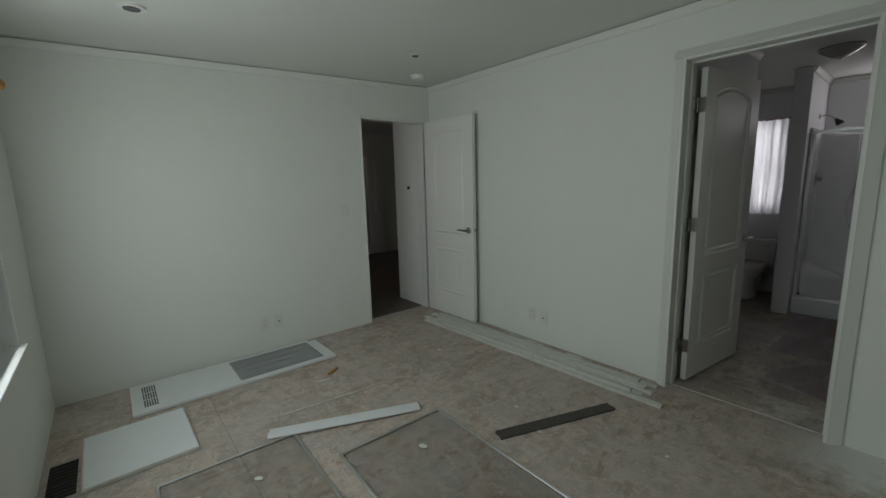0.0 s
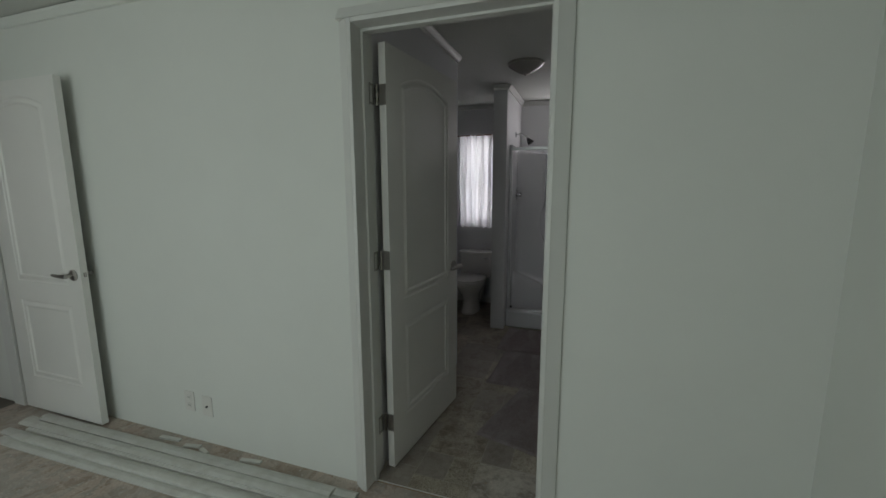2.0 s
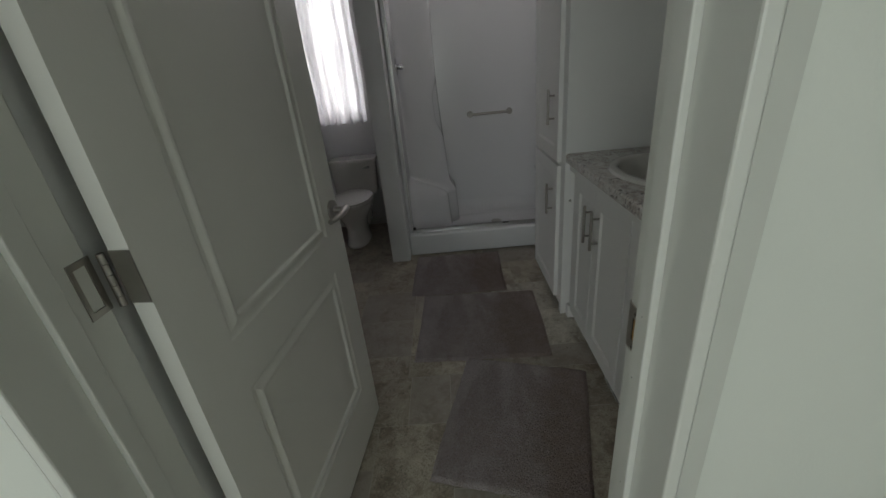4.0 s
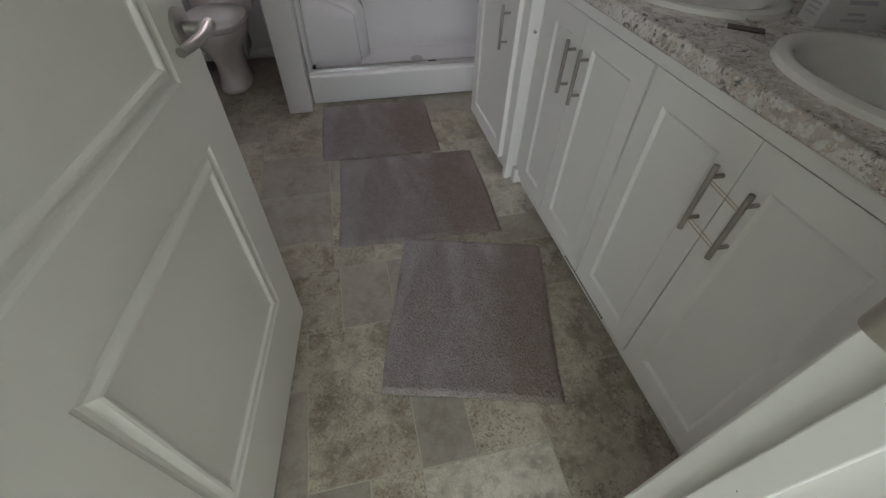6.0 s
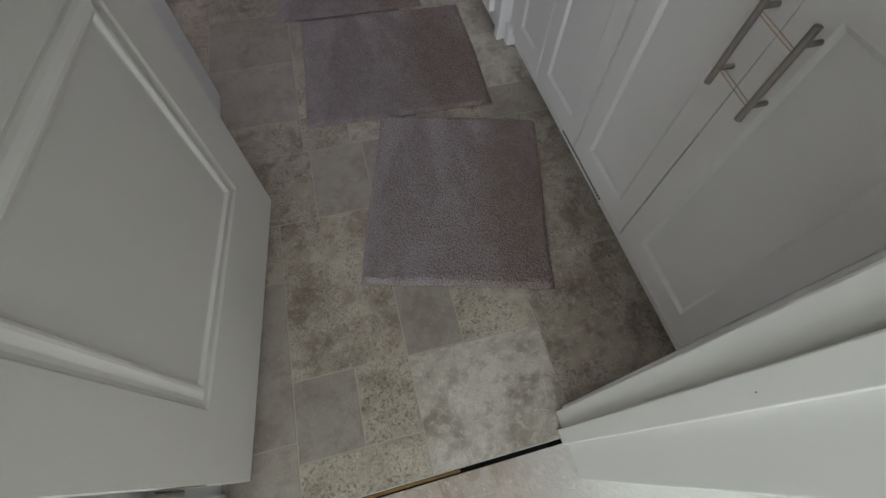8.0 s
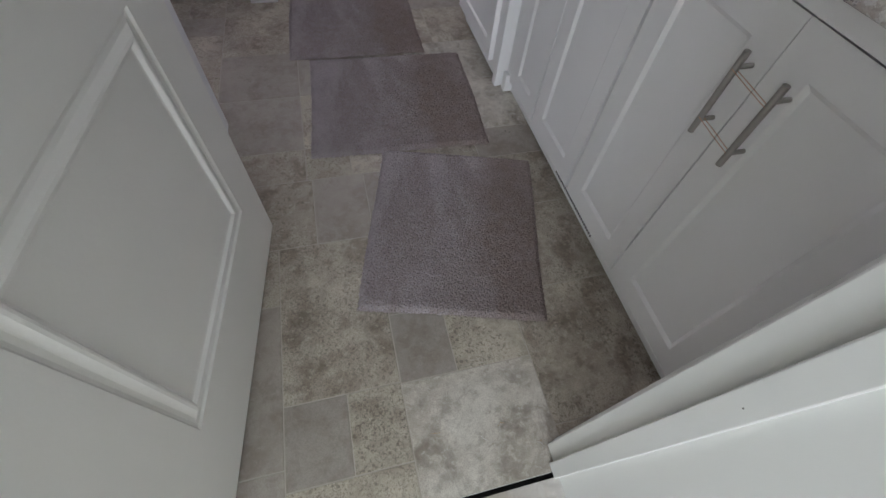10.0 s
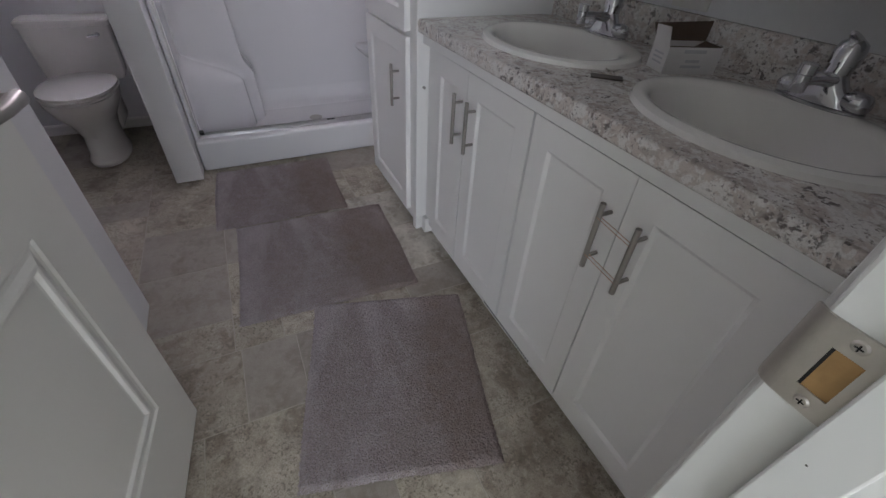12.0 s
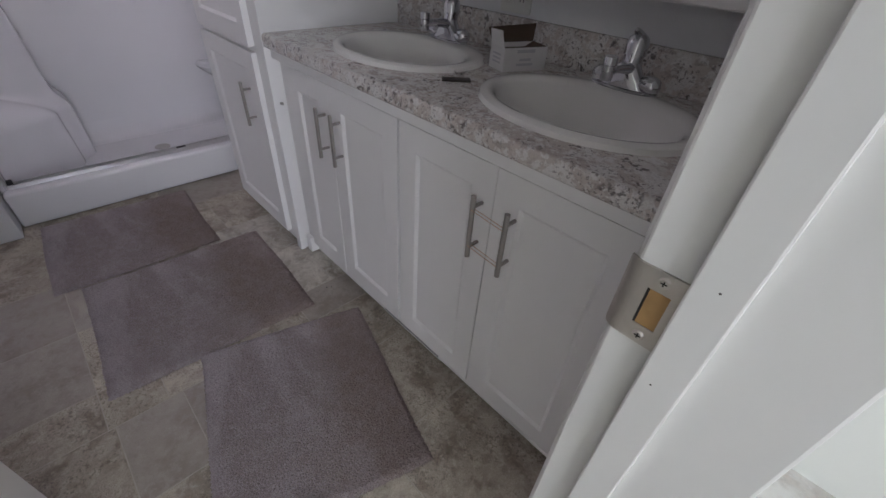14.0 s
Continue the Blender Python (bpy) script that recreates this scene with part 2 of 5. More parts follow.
# brown shade painted into the colour along the vanity side of the mats
_n, _l = RUG.node_tree.nodes, RUG.node_tree.links
_b = _n["Principled BSDF"]
_old = _b.inputs["Base Color"].links[0].from_socket
_co = _n.new("ShaderNodeTexCoord")
_xyz = _n.new("ShaderNodeSeparateXYZ")
_tx = _n.new("ShaderNodeTexNoise")
_tx.inputs["Scale"].default_value, _tx.inputs["Detail"].default_value = 7, 5
_ad = _n.new("ShaderNodeMath")
_ad.operation = "MULTIPLY_ADD"
_ad.inputs[1].default_value = 0.30
_rg = _n.new("ShaderNodeMapRange")
_rg.inputs["From Min"].default_value, _rg.inputs["From Max"].default_value, _rg.inputs["To Max"].default_value = 0.19, 0.29, 0.65
_mx = _n.new("ShaderNodeMix")
_mx.data_type = "RGBA"
_mx.blend_type = "MULTIPLY"
_mx.inputs["B"].default_value = (0.74, 0.66, 0.58, 1)
_l.new(_co.outputs["Object"], _xyz.inputs[0])
_l.new(_co.outputs["Object"], _tx.inputs["Vector"])
_l.new(_tx.outputs["Fac"], _ad.inputs[0])
_l.new(_xyz.outputs["X"], _ad.inputs[2])
_l.new(_ad.outputs[0], _rg.inputs["Value"])
_l.new(_rg.outputs["Result"], _mx.inputs["Factor"])
_l.new(_old, _mx.inputs["A"])
_l.new(_mx.outputs["Result"], _b.inputs["Base Color"])
LAMINATE = layered("granite_laminate", (0.67, 0.60, 0.56), ((6, 0.44, 0.64, 0.65, (0.54, 0.475, 0.44), (1.0, 0.5, 1.0)), (13, 0.50, 0.58, 0.85, (0.72, 0.69, 0.66), (1.0, 0.7, 1.0)), (30, 0.50, 0.55, 0.85, (0.82, 0.80, 0.78)), (34, 0.55, 0.60, 0.70, (0.43, 0.365, 0.335), (1.0, 0.6, 1.0)), (80, 0.54, 0.59, 0.8, (0.80, 0.78, 0.76)),
                                                              (62, 0.555, 0.595, 0.9, (0.13, 0.11, 0.11), (1, 1, 1), 10, 0.48, 0.58), (150, 0.56, 0.61, 0.75, (0.16, 0.135, 0.13), (1, 1, 1), 17, 0.42, 0.54), (320, 0.50, 0.62, 0.3, (0.40, 0.35, 0.33))), 0.22, 0.02, 60, 0.5, coat=0.25)
SUBFLOOR = layered("strand_board", (0.435, 0.372, 0.318), ((1.3, 0.42, 0.60, 0.75, (0.385, 0.352, 0.318)), (3.4, 0.50, 0.64, 0.6, (0.50, 0.450, 0.395)),
                                                           (13, 0.52, 0.535, 0.65, (0.580, 0.470, 0.395), (1, 0.5, 1)), (13, 0.54, 0.555, 0.65, (0.500, 0.395, 0.345), (0.5, 1, 1)), (18, 0.555, 0.57, 0.65, (0.325, 0.240, 0.180), (0.9, 0.4, 1)), (18, 0.565, 0.58, 0.6, (0.60, 0.520, 0.455), (0.4, 0.9, 1)),
                                                           (2.1, 0.53, 0.66, 0.65, (0.310, 0.262, 0.215)), (3, 0.50, 0.64, 0.65, (0.45, 0.42, 0.385)), (90, 0.50, 0.62, 0.3, (0.32, 0.27, 0.23)), (60, 0.60, 0.66, 0.7, (0.68, 0.66, 0.62)), (1.7, 0.42, 0.64, 0.50, (0.535, 0.495, 0.445)), (21, 0.545, 0.575, 0.32, (0.36, 0.275, 0.215), (1, 0.45, 1)), (24, 0.56, 0.59, 0.35, (0.62, 0.545, 0.475), (0.5, 1, 1))), 0.85, 0.3, 90, 0.25)
# paint overspray on the subfloor along the bathroom wall, whitened further for window light
_n, _l = SUBFLOOR.node_tree.nodes, SUBFLOOR.node_tree.links
_b = _n["Principled BSDF"]
_old = _b.inputs["Base Color"].links[0].from_socket
_co = _n.new("ShaderNodeTexCoord")
_xyz = _n.new("ShaderNodeSeparateXYZ")
_tx = _n.new("ShaderNodeTexNoise")
_tx.inputs["Scale"].default_value, _tx.inputs["Detail"].default_value = 13, 6
_ad = _n.new("ShaderNodeMath")
_ad.operation = "MULTIPLY_ADD"
_ad.inputs[1].default_value = 0.55
_rg = _n.new("ShaderNodeMapRange")
_rg.inputs["From Min"].default_value, _rg.inputs["From Max"].default_value, _rg.inputs["To Max"].default_value = -0.24, 0.04, 0.84
_sd = _n.new("ShaderNodeMapRange")
_sd.inputs["From Min"].default_value, _sd.inputs["From Max"].default_value = 0.56, 0.86
_mu = _n.new("ShaderNodeMath")
_mu.operation = "MULTIPLY"
_mx = _n.new("ShaderNodeMix")
_mx.data_type = "RGBA"
_mx.inputs["B"].default_value = (0.82, 0.82, 0.79, 1)
_l.new(_co.outputs["Object"], _xyz.inputs[0])
_l.new(_co.outputs["Object"], _tx.inputs["Vector"])
_l.new(_tx.outputs["Fac"], _ad.inputs[0])
_l.new(_xyz.outputs["Y"], _ad.inputs[2])
_l.new(_ad.outputs[0], _rg.inputs["Value"])
_l.new(_xyz.outputs["X"], _sd.inputs["Value"])
_l.new(_rg.outputs["Result"], _mu.inputs[0])
_l.new(_sd.outputs["Result"], _mu.inputs[1])
_l.new(_mu.outputs[0], _mx.inputs["Factor"])
_l.new(_old, _mx.inputs["A"])
_l.new(_mx.outputs["Result"], _b.inputs["Base Color"])


# ---- mesh helpers ----
def thing(name, label, category, m=None, group="", kind=""):
    ob = new(name)
    ob.empty_display_size = 0.05
    ob.matrix_basis = m or Matrix()
    return tagged(ob, label, category, group, kind)


def mesh(name, bm, mat, smooth=False):
    me = bpy.data.meshes.new(name)
    bmesh.ops.recalc_face_normals(bm, faces=bm.faces)
    bm.to_mesh(me)
    bm.free()
    me.materials.append(mat)
    if smooth:
        me.polygons.foreach_set("use_smooth", [True] * len(me.polygons))
        me.set_sharp_from_angle(angle=radians(40))
    return me


def part(name, bm, mat, parent, label="", smooth=False):
    ob = new(name, mesh(name, bm, mat, smooth))
    ob.parent = parent
    return tagged(ob, label)


def solid(name, bm, mat, label="", category="", kind="", group="", m=None, smooth=False):
    """A thing or a piece of the setting that is one mesh."""
    ob = new(name, mesh(name, bm, mat, smooth))
    if m:
        ob.matrix_basis = m
    return tagged(ob, label, category, group, kind)


def box(bm, x0, y0, z0, x1, y1, z1, bevel=0.0, seg=1):
    v = [bm.verts.new(p) for p in ((x0, y0, z0), (x1, y0, z0), (x1, y1, z0), (x0, y1, z0), (x0, y0, z1), (x1, y0, z1), (x1, y1, z1), (x0, y1, z1))]
    f = [bm.faces.new([v[i] for i in q]) for q in ((3, 2, 1, 0), (4, 5, 6, 7), (0, 1, 5, 4), (1, 2, 6, 5), (2, 3, 7, 6), (3, 0, 4, 7))]
    if bevel:
        edges = list({e for q in f for e in q.edges})
        bmesh.ops.bevel(bm, geom=edges, offset=bevel, segments=seg, affect="EDGES", profile=0.5)
    return bm


def boxes(*rows, bevel=0.0, seg=1):
    bm = bmesh.new()
    for r in rows:
        box(bm, *r, bevel=bevel, seg=seg)
    return bm


def tube(bm, points, radius, n=12, caps=True):
    """A round bar along a line of points; radius may be a list."""
    pts = [Vector(p) for p in points]
    radii = radius if isinstance(radius, (list, tuple)) else [radius] * len(pts)
    rings = []
    side = None
    for i, p in enumerate(pts):
        way = (pts[min(i + 1, len(pts) - 1)] - pts[max(i - 1, 0)]).normalized()
        if side is None:
            side = way.orthogonal().normalized()
        side = (side - way * side.dot(way)).normalized()
        up = way.cross(side)
        rings.append([bm.verts.new(p + radii[i] * (math.cos(2 * math.pi * k / n) * side + math.sin(2 * math.pi * k / n) * up)) for k in range(n)])
    for a, b in zip(rings, rings[1:]):
        for k in range(n):
            bm.faces.new((a[k], a[(k + 1) % n], b[(k + 1) % n], b[k]))
    if caps:
        bm.faces.new(rings[0][::-1])
        bm.faces.new(rings[-1])
    return bm


def loft(bm, loops, cap_start=False, cap_end=True):
    rings = [[bm.verts.new(p) for p in loop] for loop in loops]
    n = len(rings[0])
    for a, b in zip(rings, rings[1:]):
        for k in range(n):
            bm.faces.new((a[k], a[(k + 1) % n], b[(k + 1) % n], b[k]))
    if cap_start:
        bm.faces.new(rings[0][::-1])
    if cap_end:
        bm.faces.new(rings[-1])
    return bm


def oval(cx, cy, z, rx, ry, n=40, power=2.0, egg=0.0):
    """A closed loop in the plane z: a superellipse, drawn out towards -y by egg."""
    pts = []
    for k in range(n):
        a = 2 * math.pi * k / n
        c, s = math.cos(a), math.sin(a)
        x = rx * math.copysign(abs(c) ** (2 / power), c)
        y = ry * math.copysign(abs(s) ** (2 / power), s)
        if s < 0:
            y *= 1 + egg
        pts.append((cx + x, cy + y, z))
    return pts


def inset(pts, d):
    """A closed 2D loop moved inwards by d."""
    out, n = [], len(pts)
    for i in range(n):
        a, b, c = (Vector(pts[j % n]) for j in (i - 1, i, i + 1))
        n1 = Vector((-(b - a).y, (b - a).x)).normalized()
        n2 = Vector((-(c - b).y, (c - b).x)).normalized()
        h = (n1 + n2)
        h = h / max(h.length_squared / 2, 0.3)
        out.append(tuple(b + h * d))
    return out


def panelled(bm, place, width, height, sections, thick):
    """A flat door, both faces with moulded panels. place(u, v, d) sets across, up and outwards; sections are (v0, v1, stile, rail0, rail1, arch, profile)."""
    for face in (0, 1):
        def at(u, v, d):
            return place(u, v, -d if face == 0 else thick + d)
        for v0, v1, stile, r0, r1, arch, profile in sections:
            inner = [(stile, v0 + r0), (width - stile, v0 + r0)]
            outer = [(0, v0), (width, v0)]
            steps = 12 if arch else 1
            for k in range(steps + 1):
                s = k / steps
                u = width - stile - s * (width - 2 * stile)
                inner.append((u, v1 - r1 - arch + arch * (1 - (2 * s - 1) ** 2) if arch else v1 - r1))
                outer.append((width * (1 - s), v1))
            loops = [[at(u, v, 0) for u, v in outer], [at(u, v, 0) for u, v in inner]]
            for off, depth in profile:
                loops.append([at(u, v, depth) for u, v in inset(inner, off)])
            loft(bm, loops)
    for a, b in (((0, 0), (width, 0)), ((width, 0), (width, height)), ((width, height), (0, height)), ((0, height), (0, 0))):
        bm.faces.new([bm.verts.new(place(*p)) for p in ((*a, 0), (*b, 0), (*b, thick), (*a, thick))])
    bmesh.ops.remove_doubles(bm, verts=bm.verts, dist=0.0002)
    return bm


MOULD = ((0.004, -0.0042), (0.010, -0.0056), (0.017, -0.0040), (0.028, 0.0012), (0.033, 0.0020), (0.037, 0.0012), (0.042, -0.0046), (0.046, -0.0056))
SHAKER = ((0.002, -0.0014), (0.007, -0.0046), (0.0095, -0.0068), (0.012, -0.0070))

# ---- the large structure ----


def ceiling_at(y):
    return 2.36 + 0.03 * y


bm = bmesh.new()
for a, b in (((XA - 0.1, YW - 0.1), (XC + 0.1, 0.06)),):
    box(bm, a[0], a[1], -0.06, b[0], 0.034, 0)
solid("bedroom_floor", bm, SUBFLOOR, "bare stained particle board subfloor with dried paint and dust, whitened for daylight by the door", "floor", "structure")
solid("bath_floor", boxes((XL - 0.1, 0.046, -0.06, XC + 0.1, YB + 0.1, -0.0007)), GROUT, "stone-patterned vinyl bathroom floor in grey and brown tiles", "floor", "structure")
solid("threshold_gap", boxes((OX, 0.034, -0.06, OPEN_W, 0.046, -0.02)), DARK, "dark gap between subfloor and vinyl under the door", "floor gap", "structure")
solid("threshold_strip", boxes((OX + 0.01, 0.0375, -0.030, 0.47, 0.0435, -0.006)), RAWWOOD, "thin edge of raw wood in the threshold gap", "strip", "structure")
solid("vinyl_edge", boxes((OX, 0.0452, -0.006, OPEN_W, 0.0464, 0.0004)), PLASTIC, "pale cut edge of the vinyl floor at the threshold", "floor edge", "structure")
solid("subfloor_seam", boxes((XA, -2.3715, 0.0002, XC, -2.370, 0.0006)), DARKPLANK, "dark joint between two subfloor sheets", "floor joint", "structure")
solid("hall_floor", boxes((-10, -2.6, -0.06, XA - 0.1, 4.0, -0.002)), HALLFLOOR, "dark brown worn hallway floor", "floor", "structure")

# wall between bedroom and bathroom, with the bathroom door opening
solid("wall_north", boxes((XA - 0.1, 0, 0, OX - 0.018, WALL_T, 2.42), (OPEN_W + 0.018, 0, 0, XC + 0.1, WALL_T, 2.42), (OX - 0.018, 0, OPEN_H + 0.018, OPEN_W + 0.018, WALL_T, 2.42)), WALL, "off-white painted wall with a doorway into the bathroom", "wall", "structure")
HALL0, HALL1, HALLH = -0.825, -0.085, 2.01
solid("wall_west", boxes((XA - 0.1, YW - 0.1, 0, XA, HALL0, 2.42), (XA - 0.1, HALL1, 0, XA, 0, 2.42), (XA - 0.1, HALL0, HALLH, XA, HALL1, 2.42)), WALL, "off-white painted wall with a doorway to the hall", "wall", "structure")
solid("wall_east", boxes((XC, YW - 0.1, 0, XC + 0.1, 0, 2.42)), WALL, "off-white painted bedroom side wall", "wall", "structure")
WX0, WX1, WZ0, WZ1 = -1.83, 0.45, 0.64, 1.95
solid("wall_south", boxes((XA, YW - 0.12, 0, WX0, YW, 2.42), (WX1, YW - 0.12, 0, XC, YW, 2.42), (WX0, YW - 0.12, 0, WX1, YW, WZ0), (WX0, YW - 0.12, WZ1, WX1, YW, 2.42)), WALL, "off-white painted outer wall with a wide window", "wall", "structure")
bm = bmesh.new()
vs = [bm.verts.new(p) for p in ((XA - 0.1, YW - 0.12, ceiling_at(YW - 0.12)), (XC + 0.1, YW - 0.12, ceiling_at(YW - 0.12)), (XC + 0.1, 0, ceiling_at(0)), (XA - 0.1, 0, ceiling_at(0)))]
us = [bm.verts.new(v.co + Vector((0, 0, 0.1))) for v in vs]
bm.faces.new(vs), bm.faces.new(us[::-1])
for k in range(4):
    bm.faces.new((vs[k], us[k], us[(k + 1) % 4], vs[(k + 1) % 4]))
solid("ceiling", bm, CEIL, "textured off-white bedroom ceiling sloping gently to the window", "ceiling", "structure")

# bathroom walls
solid("bath_wall_left", boxes((XL, WALL_T, 0, -0.055, 1.42, 2.42)), BATHWALL, "pale grey painted wall beside the open door", "wall", "structure")
solid("bath_wall_far_left", boxes((XL - 0.1, 1.42, 0, XL, YB, 2.42)), BATHWALL, "pale grey painted wall of the toilet corner", "wall", "structure")
BX0, BX1, BZ0, BZ1 = -0.56, -0.18, 0.98, 1.98
TX0, TX1, TZ0, TZ1 = 0.46, 1.02, 1.97, 2.165
solid("bath_wall_back", boxes((XL, YB, 0, BX0, YB + 0.1, 2.42), (BX0, YB, 0, BX1, YB + 0.1, BZ0), (BX0, YB, BZ1, BX1, YB + 0.1, 2.42), (BX1, YB, 0, TX0, YB + 0.1, 2.42), (TX0, YB, 0, TX1, YB + 0.1, TZ0), (TX0, YB, TZ1, TX1, YB + 0.1, 2.42), (TX1, YB, 0, XC, YB + 0.1, 2.42)), BATHWALL, "pale grey painted outer bathroom wall with two windows", "wall", "structure")
solid("bath_wall_right", boxes((XC, WALL_T, 0, XC + 0.1, YB + 0.1, 2.42)), BATHWALL, "pale grey painted wall behind the vanity", "wall", "structure")
solid("bath_partition", boxes((0.015, 2.325, 0, 0.145, YB, 2.42), bevel=0.003), BATHWALL, "narrow white partition between toilet and shower", "wall", "structure")
solid("bath_ceiling", boxes((XL - 0.1, WALL_T, ZB, XC + 0.1, YB + 0.1, ZB + 0.08)), CEIL, "off-white bathroom ceiling", "ceiling", "structure")

# hall and kitchen seen through the hall doorway
solid("hall_wall_right", boxes((-3.12, -0.085, 0, XA - 0.1, 0.0, 2.42)), WALL, "off-white hall wall beside the bedroom door", "wall", "structure")
# unseen wall added to keep sunlight from leaking into the hall
solid("hall_wall_inner", boxes((XA - 0.1, WALL_T, 0, XA, 4.1, 2.42)), WALL, "unseen off-white hall wall behind the bedroom, shutting out the sun", "wall", "structure")
solid("hall_wall_left", boxes((-10, -2.7, 0, -5.5, -2.6, 2.42), (-4.5, -2.7, 0, XA - 0.1, -2.6, 2.42), (-5.5, -2.7, 0, -4.5, -2.6, 0.9), (-5.5, -2.7, 1.9, -4.5, -2.6, 2.42)), WALL, "off-white side wall of the far rooms", "wall", "structure")
solid("hall_wall_end", boxes((-6.30, 1.17, 0, -6.2, 4.0, 2.42), (-6.85, 1.17, 0, -6.30, 1.27, 2.42)), WALL, "off-white wall at the end of the hall", "wall", "structure")
solid("hall_wall_far", boxes((-10.1, -2.7, 0, -10, 4.0, 2.42)), WALL, "off-white far wall of the kitchen", "wall", "structure")
solid("hall_wall_side", boxes((-10, 4.0, 0, XA - 0.1, 4.1, 2.42)), WALL, "off-white outer hall wall", "wall", "structure")
solid("hall_ceiling", boxes((-10.1, -2.7, 2.36, XA - 0.1, 4.1, 2.44)), CEIL, "off-white hall ceiling", "ceiling", "structure")

# outdoors
solid("ground", boxes((-120, -120, -0.9, 120, 120, -0.7)), LAWN, "dry pale ground outside the house", "ground", "structure")


HAZE = bpy.data.materials.new("bright_hazy_sky")
HAZE.use_nodes = True
_b = HAZE.node_tree.nodes["Principled BSDF"]
_b.inputs["Base Color"].default_value = (0.8, 0.8, 0.8, 1)
_b.inputs["Emission Color"].default_value = (1.0, 0.97, 0.98, 1)
_b.inputs["Emission Strength"].default_value = 2.2
solid("backdrop", boxes((-7, YB + 4.0, -0.69, 8, YB + 4.05, 7)), HAZE, "bright hazy sky beyond the bathroom windows", "backdrop", "structure")


# ---- trim ----
def moulding(name, a, b, profile, mat, label, outward):
    """A strip from a to b with the profile of (out, up) pairs."""
    bm = bmesh.new()
    a, b, o = Vector(a), Vector(b), Vector(outward)
    loops = [[p + o * u + Vector((0, 0, v)) for u, v in profile] for p in (a, b)]
    loft(bm, loops, cap_start=True)
    return solid(name, bm, mat, label, "trim", "structure")


CROWN = ((0, 0), (0.012, 0.003), (0.016, 0.016), (0.030, 0.034), (0.034, 0.045), (0, 0.05))
zc = ceiling_at(0) - 0.052
moulding("crown_trim_north", (XA, 0, zc), (XC, 0, zc), CROWN, WALL, "white crown moulding along the ceiling", (0, -1, 0))
bm = bmesh.new()
loft(bm, [[Vector((XA + u, y, ceiling_at(y) - 0.052 + v)) for u, v in CROWN] for y in (YW, 0)], cap_start=True)
solid("crown_trim_west", bm, WALL, "white crown moulding along the ceiling", "trim", "structure")
moulding("crown_trim_bath", (-0.055, WALL_T, ZB - 0.052), (-0.055, 1.42, ZB - 0.052), CROWN, TRIM, "white crown moulding in the bathroom", (1, 0, 0))
moulding("crown_trim_back", (XL, YB, ZB - 0.052), (XC, YB, ZB - 0.052), CROWN, TRIM, "white crown moulding in the bathroom", (0, -1, 0))
moulding("crown_trim_partition", (0.145, 2.325, ZB - 0.052), (0.145, YB, ZB - 0.052), CROWN, TRIM, "white crown moulding on the partition", (1, 0, 0))
moulding("crown_trim_partition_end", (0.015, 2.325, ZB - 0.052), (0.145, 2.325, ZB - 0.052), CROWN, TRIM, "white crown moulding on the partition end", (0, -1, 0))
BASE = ((0, 0), (0.011, 0), (0.011, 0.05), (0.006, 0.06), (0, 0.062))
moulding("baseboard_toilet", (XL, YB, 0), (0.015, YB, 0), BASE, TRIM, "white baseboard behind the toilet", (0, -1, 0))

# bathroom door frame: jambs, stops, casings
JY = -0.046
frame_ob = thing("door_frame", "white painted door frame of the bathroom doorway", "door frame", kind="structure")
part("jamb", boxes((OX - 0.018, JY, 0, OX, WALL_T + 0.027, OPEN_H + 0.018), bevel=0.003, seg=2), TRIM, frame_ob)
part("jamb", boxes((OPEN_W, JY, 0, OPEN_W + 0.018, WALL_T + 0.004, OPEN_H + 0.018), bevel=0.003, seg=2), TRIM, frame_ob)
part("head_jamb", boxes((OX, JY, OPEN_H, OPEN_W, WALL_T + 0.004, OPEN_H + 0.018), bevel=0.003, seg=2), TRIM, frame_ob)
part("stop", boxes((OX, 0.031, 0, OX + 0.011, 0.065, OPEN_H - 0.011), bevel=0.002, seg=2), TRIM, frame_ob)
part("stop", boxes((OPEN_W - 0.011, 0.031, 0, OPEN_W, 0.065, OPEN_H - 0.011), bevel=0.002, seg=2), TRIM, frame_ob)
part("head_stop", boxes((OX, 0.031, OPEN_H - 0.011, OPEN_W, 0.065, OPEN_H), bevel=0.002), TRIM, frame_ob)
CW = 0.068


def prism(corners, push):
    """A bar with a four-cornered cross-section, drawn out along push."""
    return loft(bmesh.new(), [[Vector(p) for p in corners], [Vector(p) + Vector(push) for p in corners]], cap_start=True)


e, thin, top = 0.0182, -0.016, OPEN_H + CW
part("casing", prism(((OX - e, JY + 0.001, 0), (OX - e, -0.0005, 0), (OX - CW, -0.0005, 0), (OX - CW, thin, 0)), (0, 0, OPEN_H + e)), TRIM, frame_ob)
part("casing", prism(((OPEN_W + e, JY + 0.001, 0), (OPEN_W + e, -0.0005, 0), (OPEN_W + CW, -0.0005, 0), (OPEN_W + CW, thin, 0)), (0, 0, OPEN_H + e)), TRIM, frame_ob)
part("head_casing", prism(((OX - CW, JY + 0.001, OPEN_H + e + 0.0005), (OX - CW, -0.0005, OPEN_H + e + 0.0005), (OX - CW, -0.0005, top), (OX - CW, thin, top)), (OPEN_W - OX + 2 * CW, 0, 0)), TRIM, frame_ob)
y0, y1 = WALL_T + 0.0005, WALL_T + 0.011
part("casing", boxes((OPEN_W + e, y0, 0, OPEN_W + CW, y1, OPEN_H + e), bevel=0.004, seg=2), TRIM, frame_ob)
part("head_casing", boxes((OX - 0.0095, y0, OPEN_H + e + 0.0005, OPEN_W + CW, y1, top), bevel=0.004, seg=2), TRIM, frame_ob)

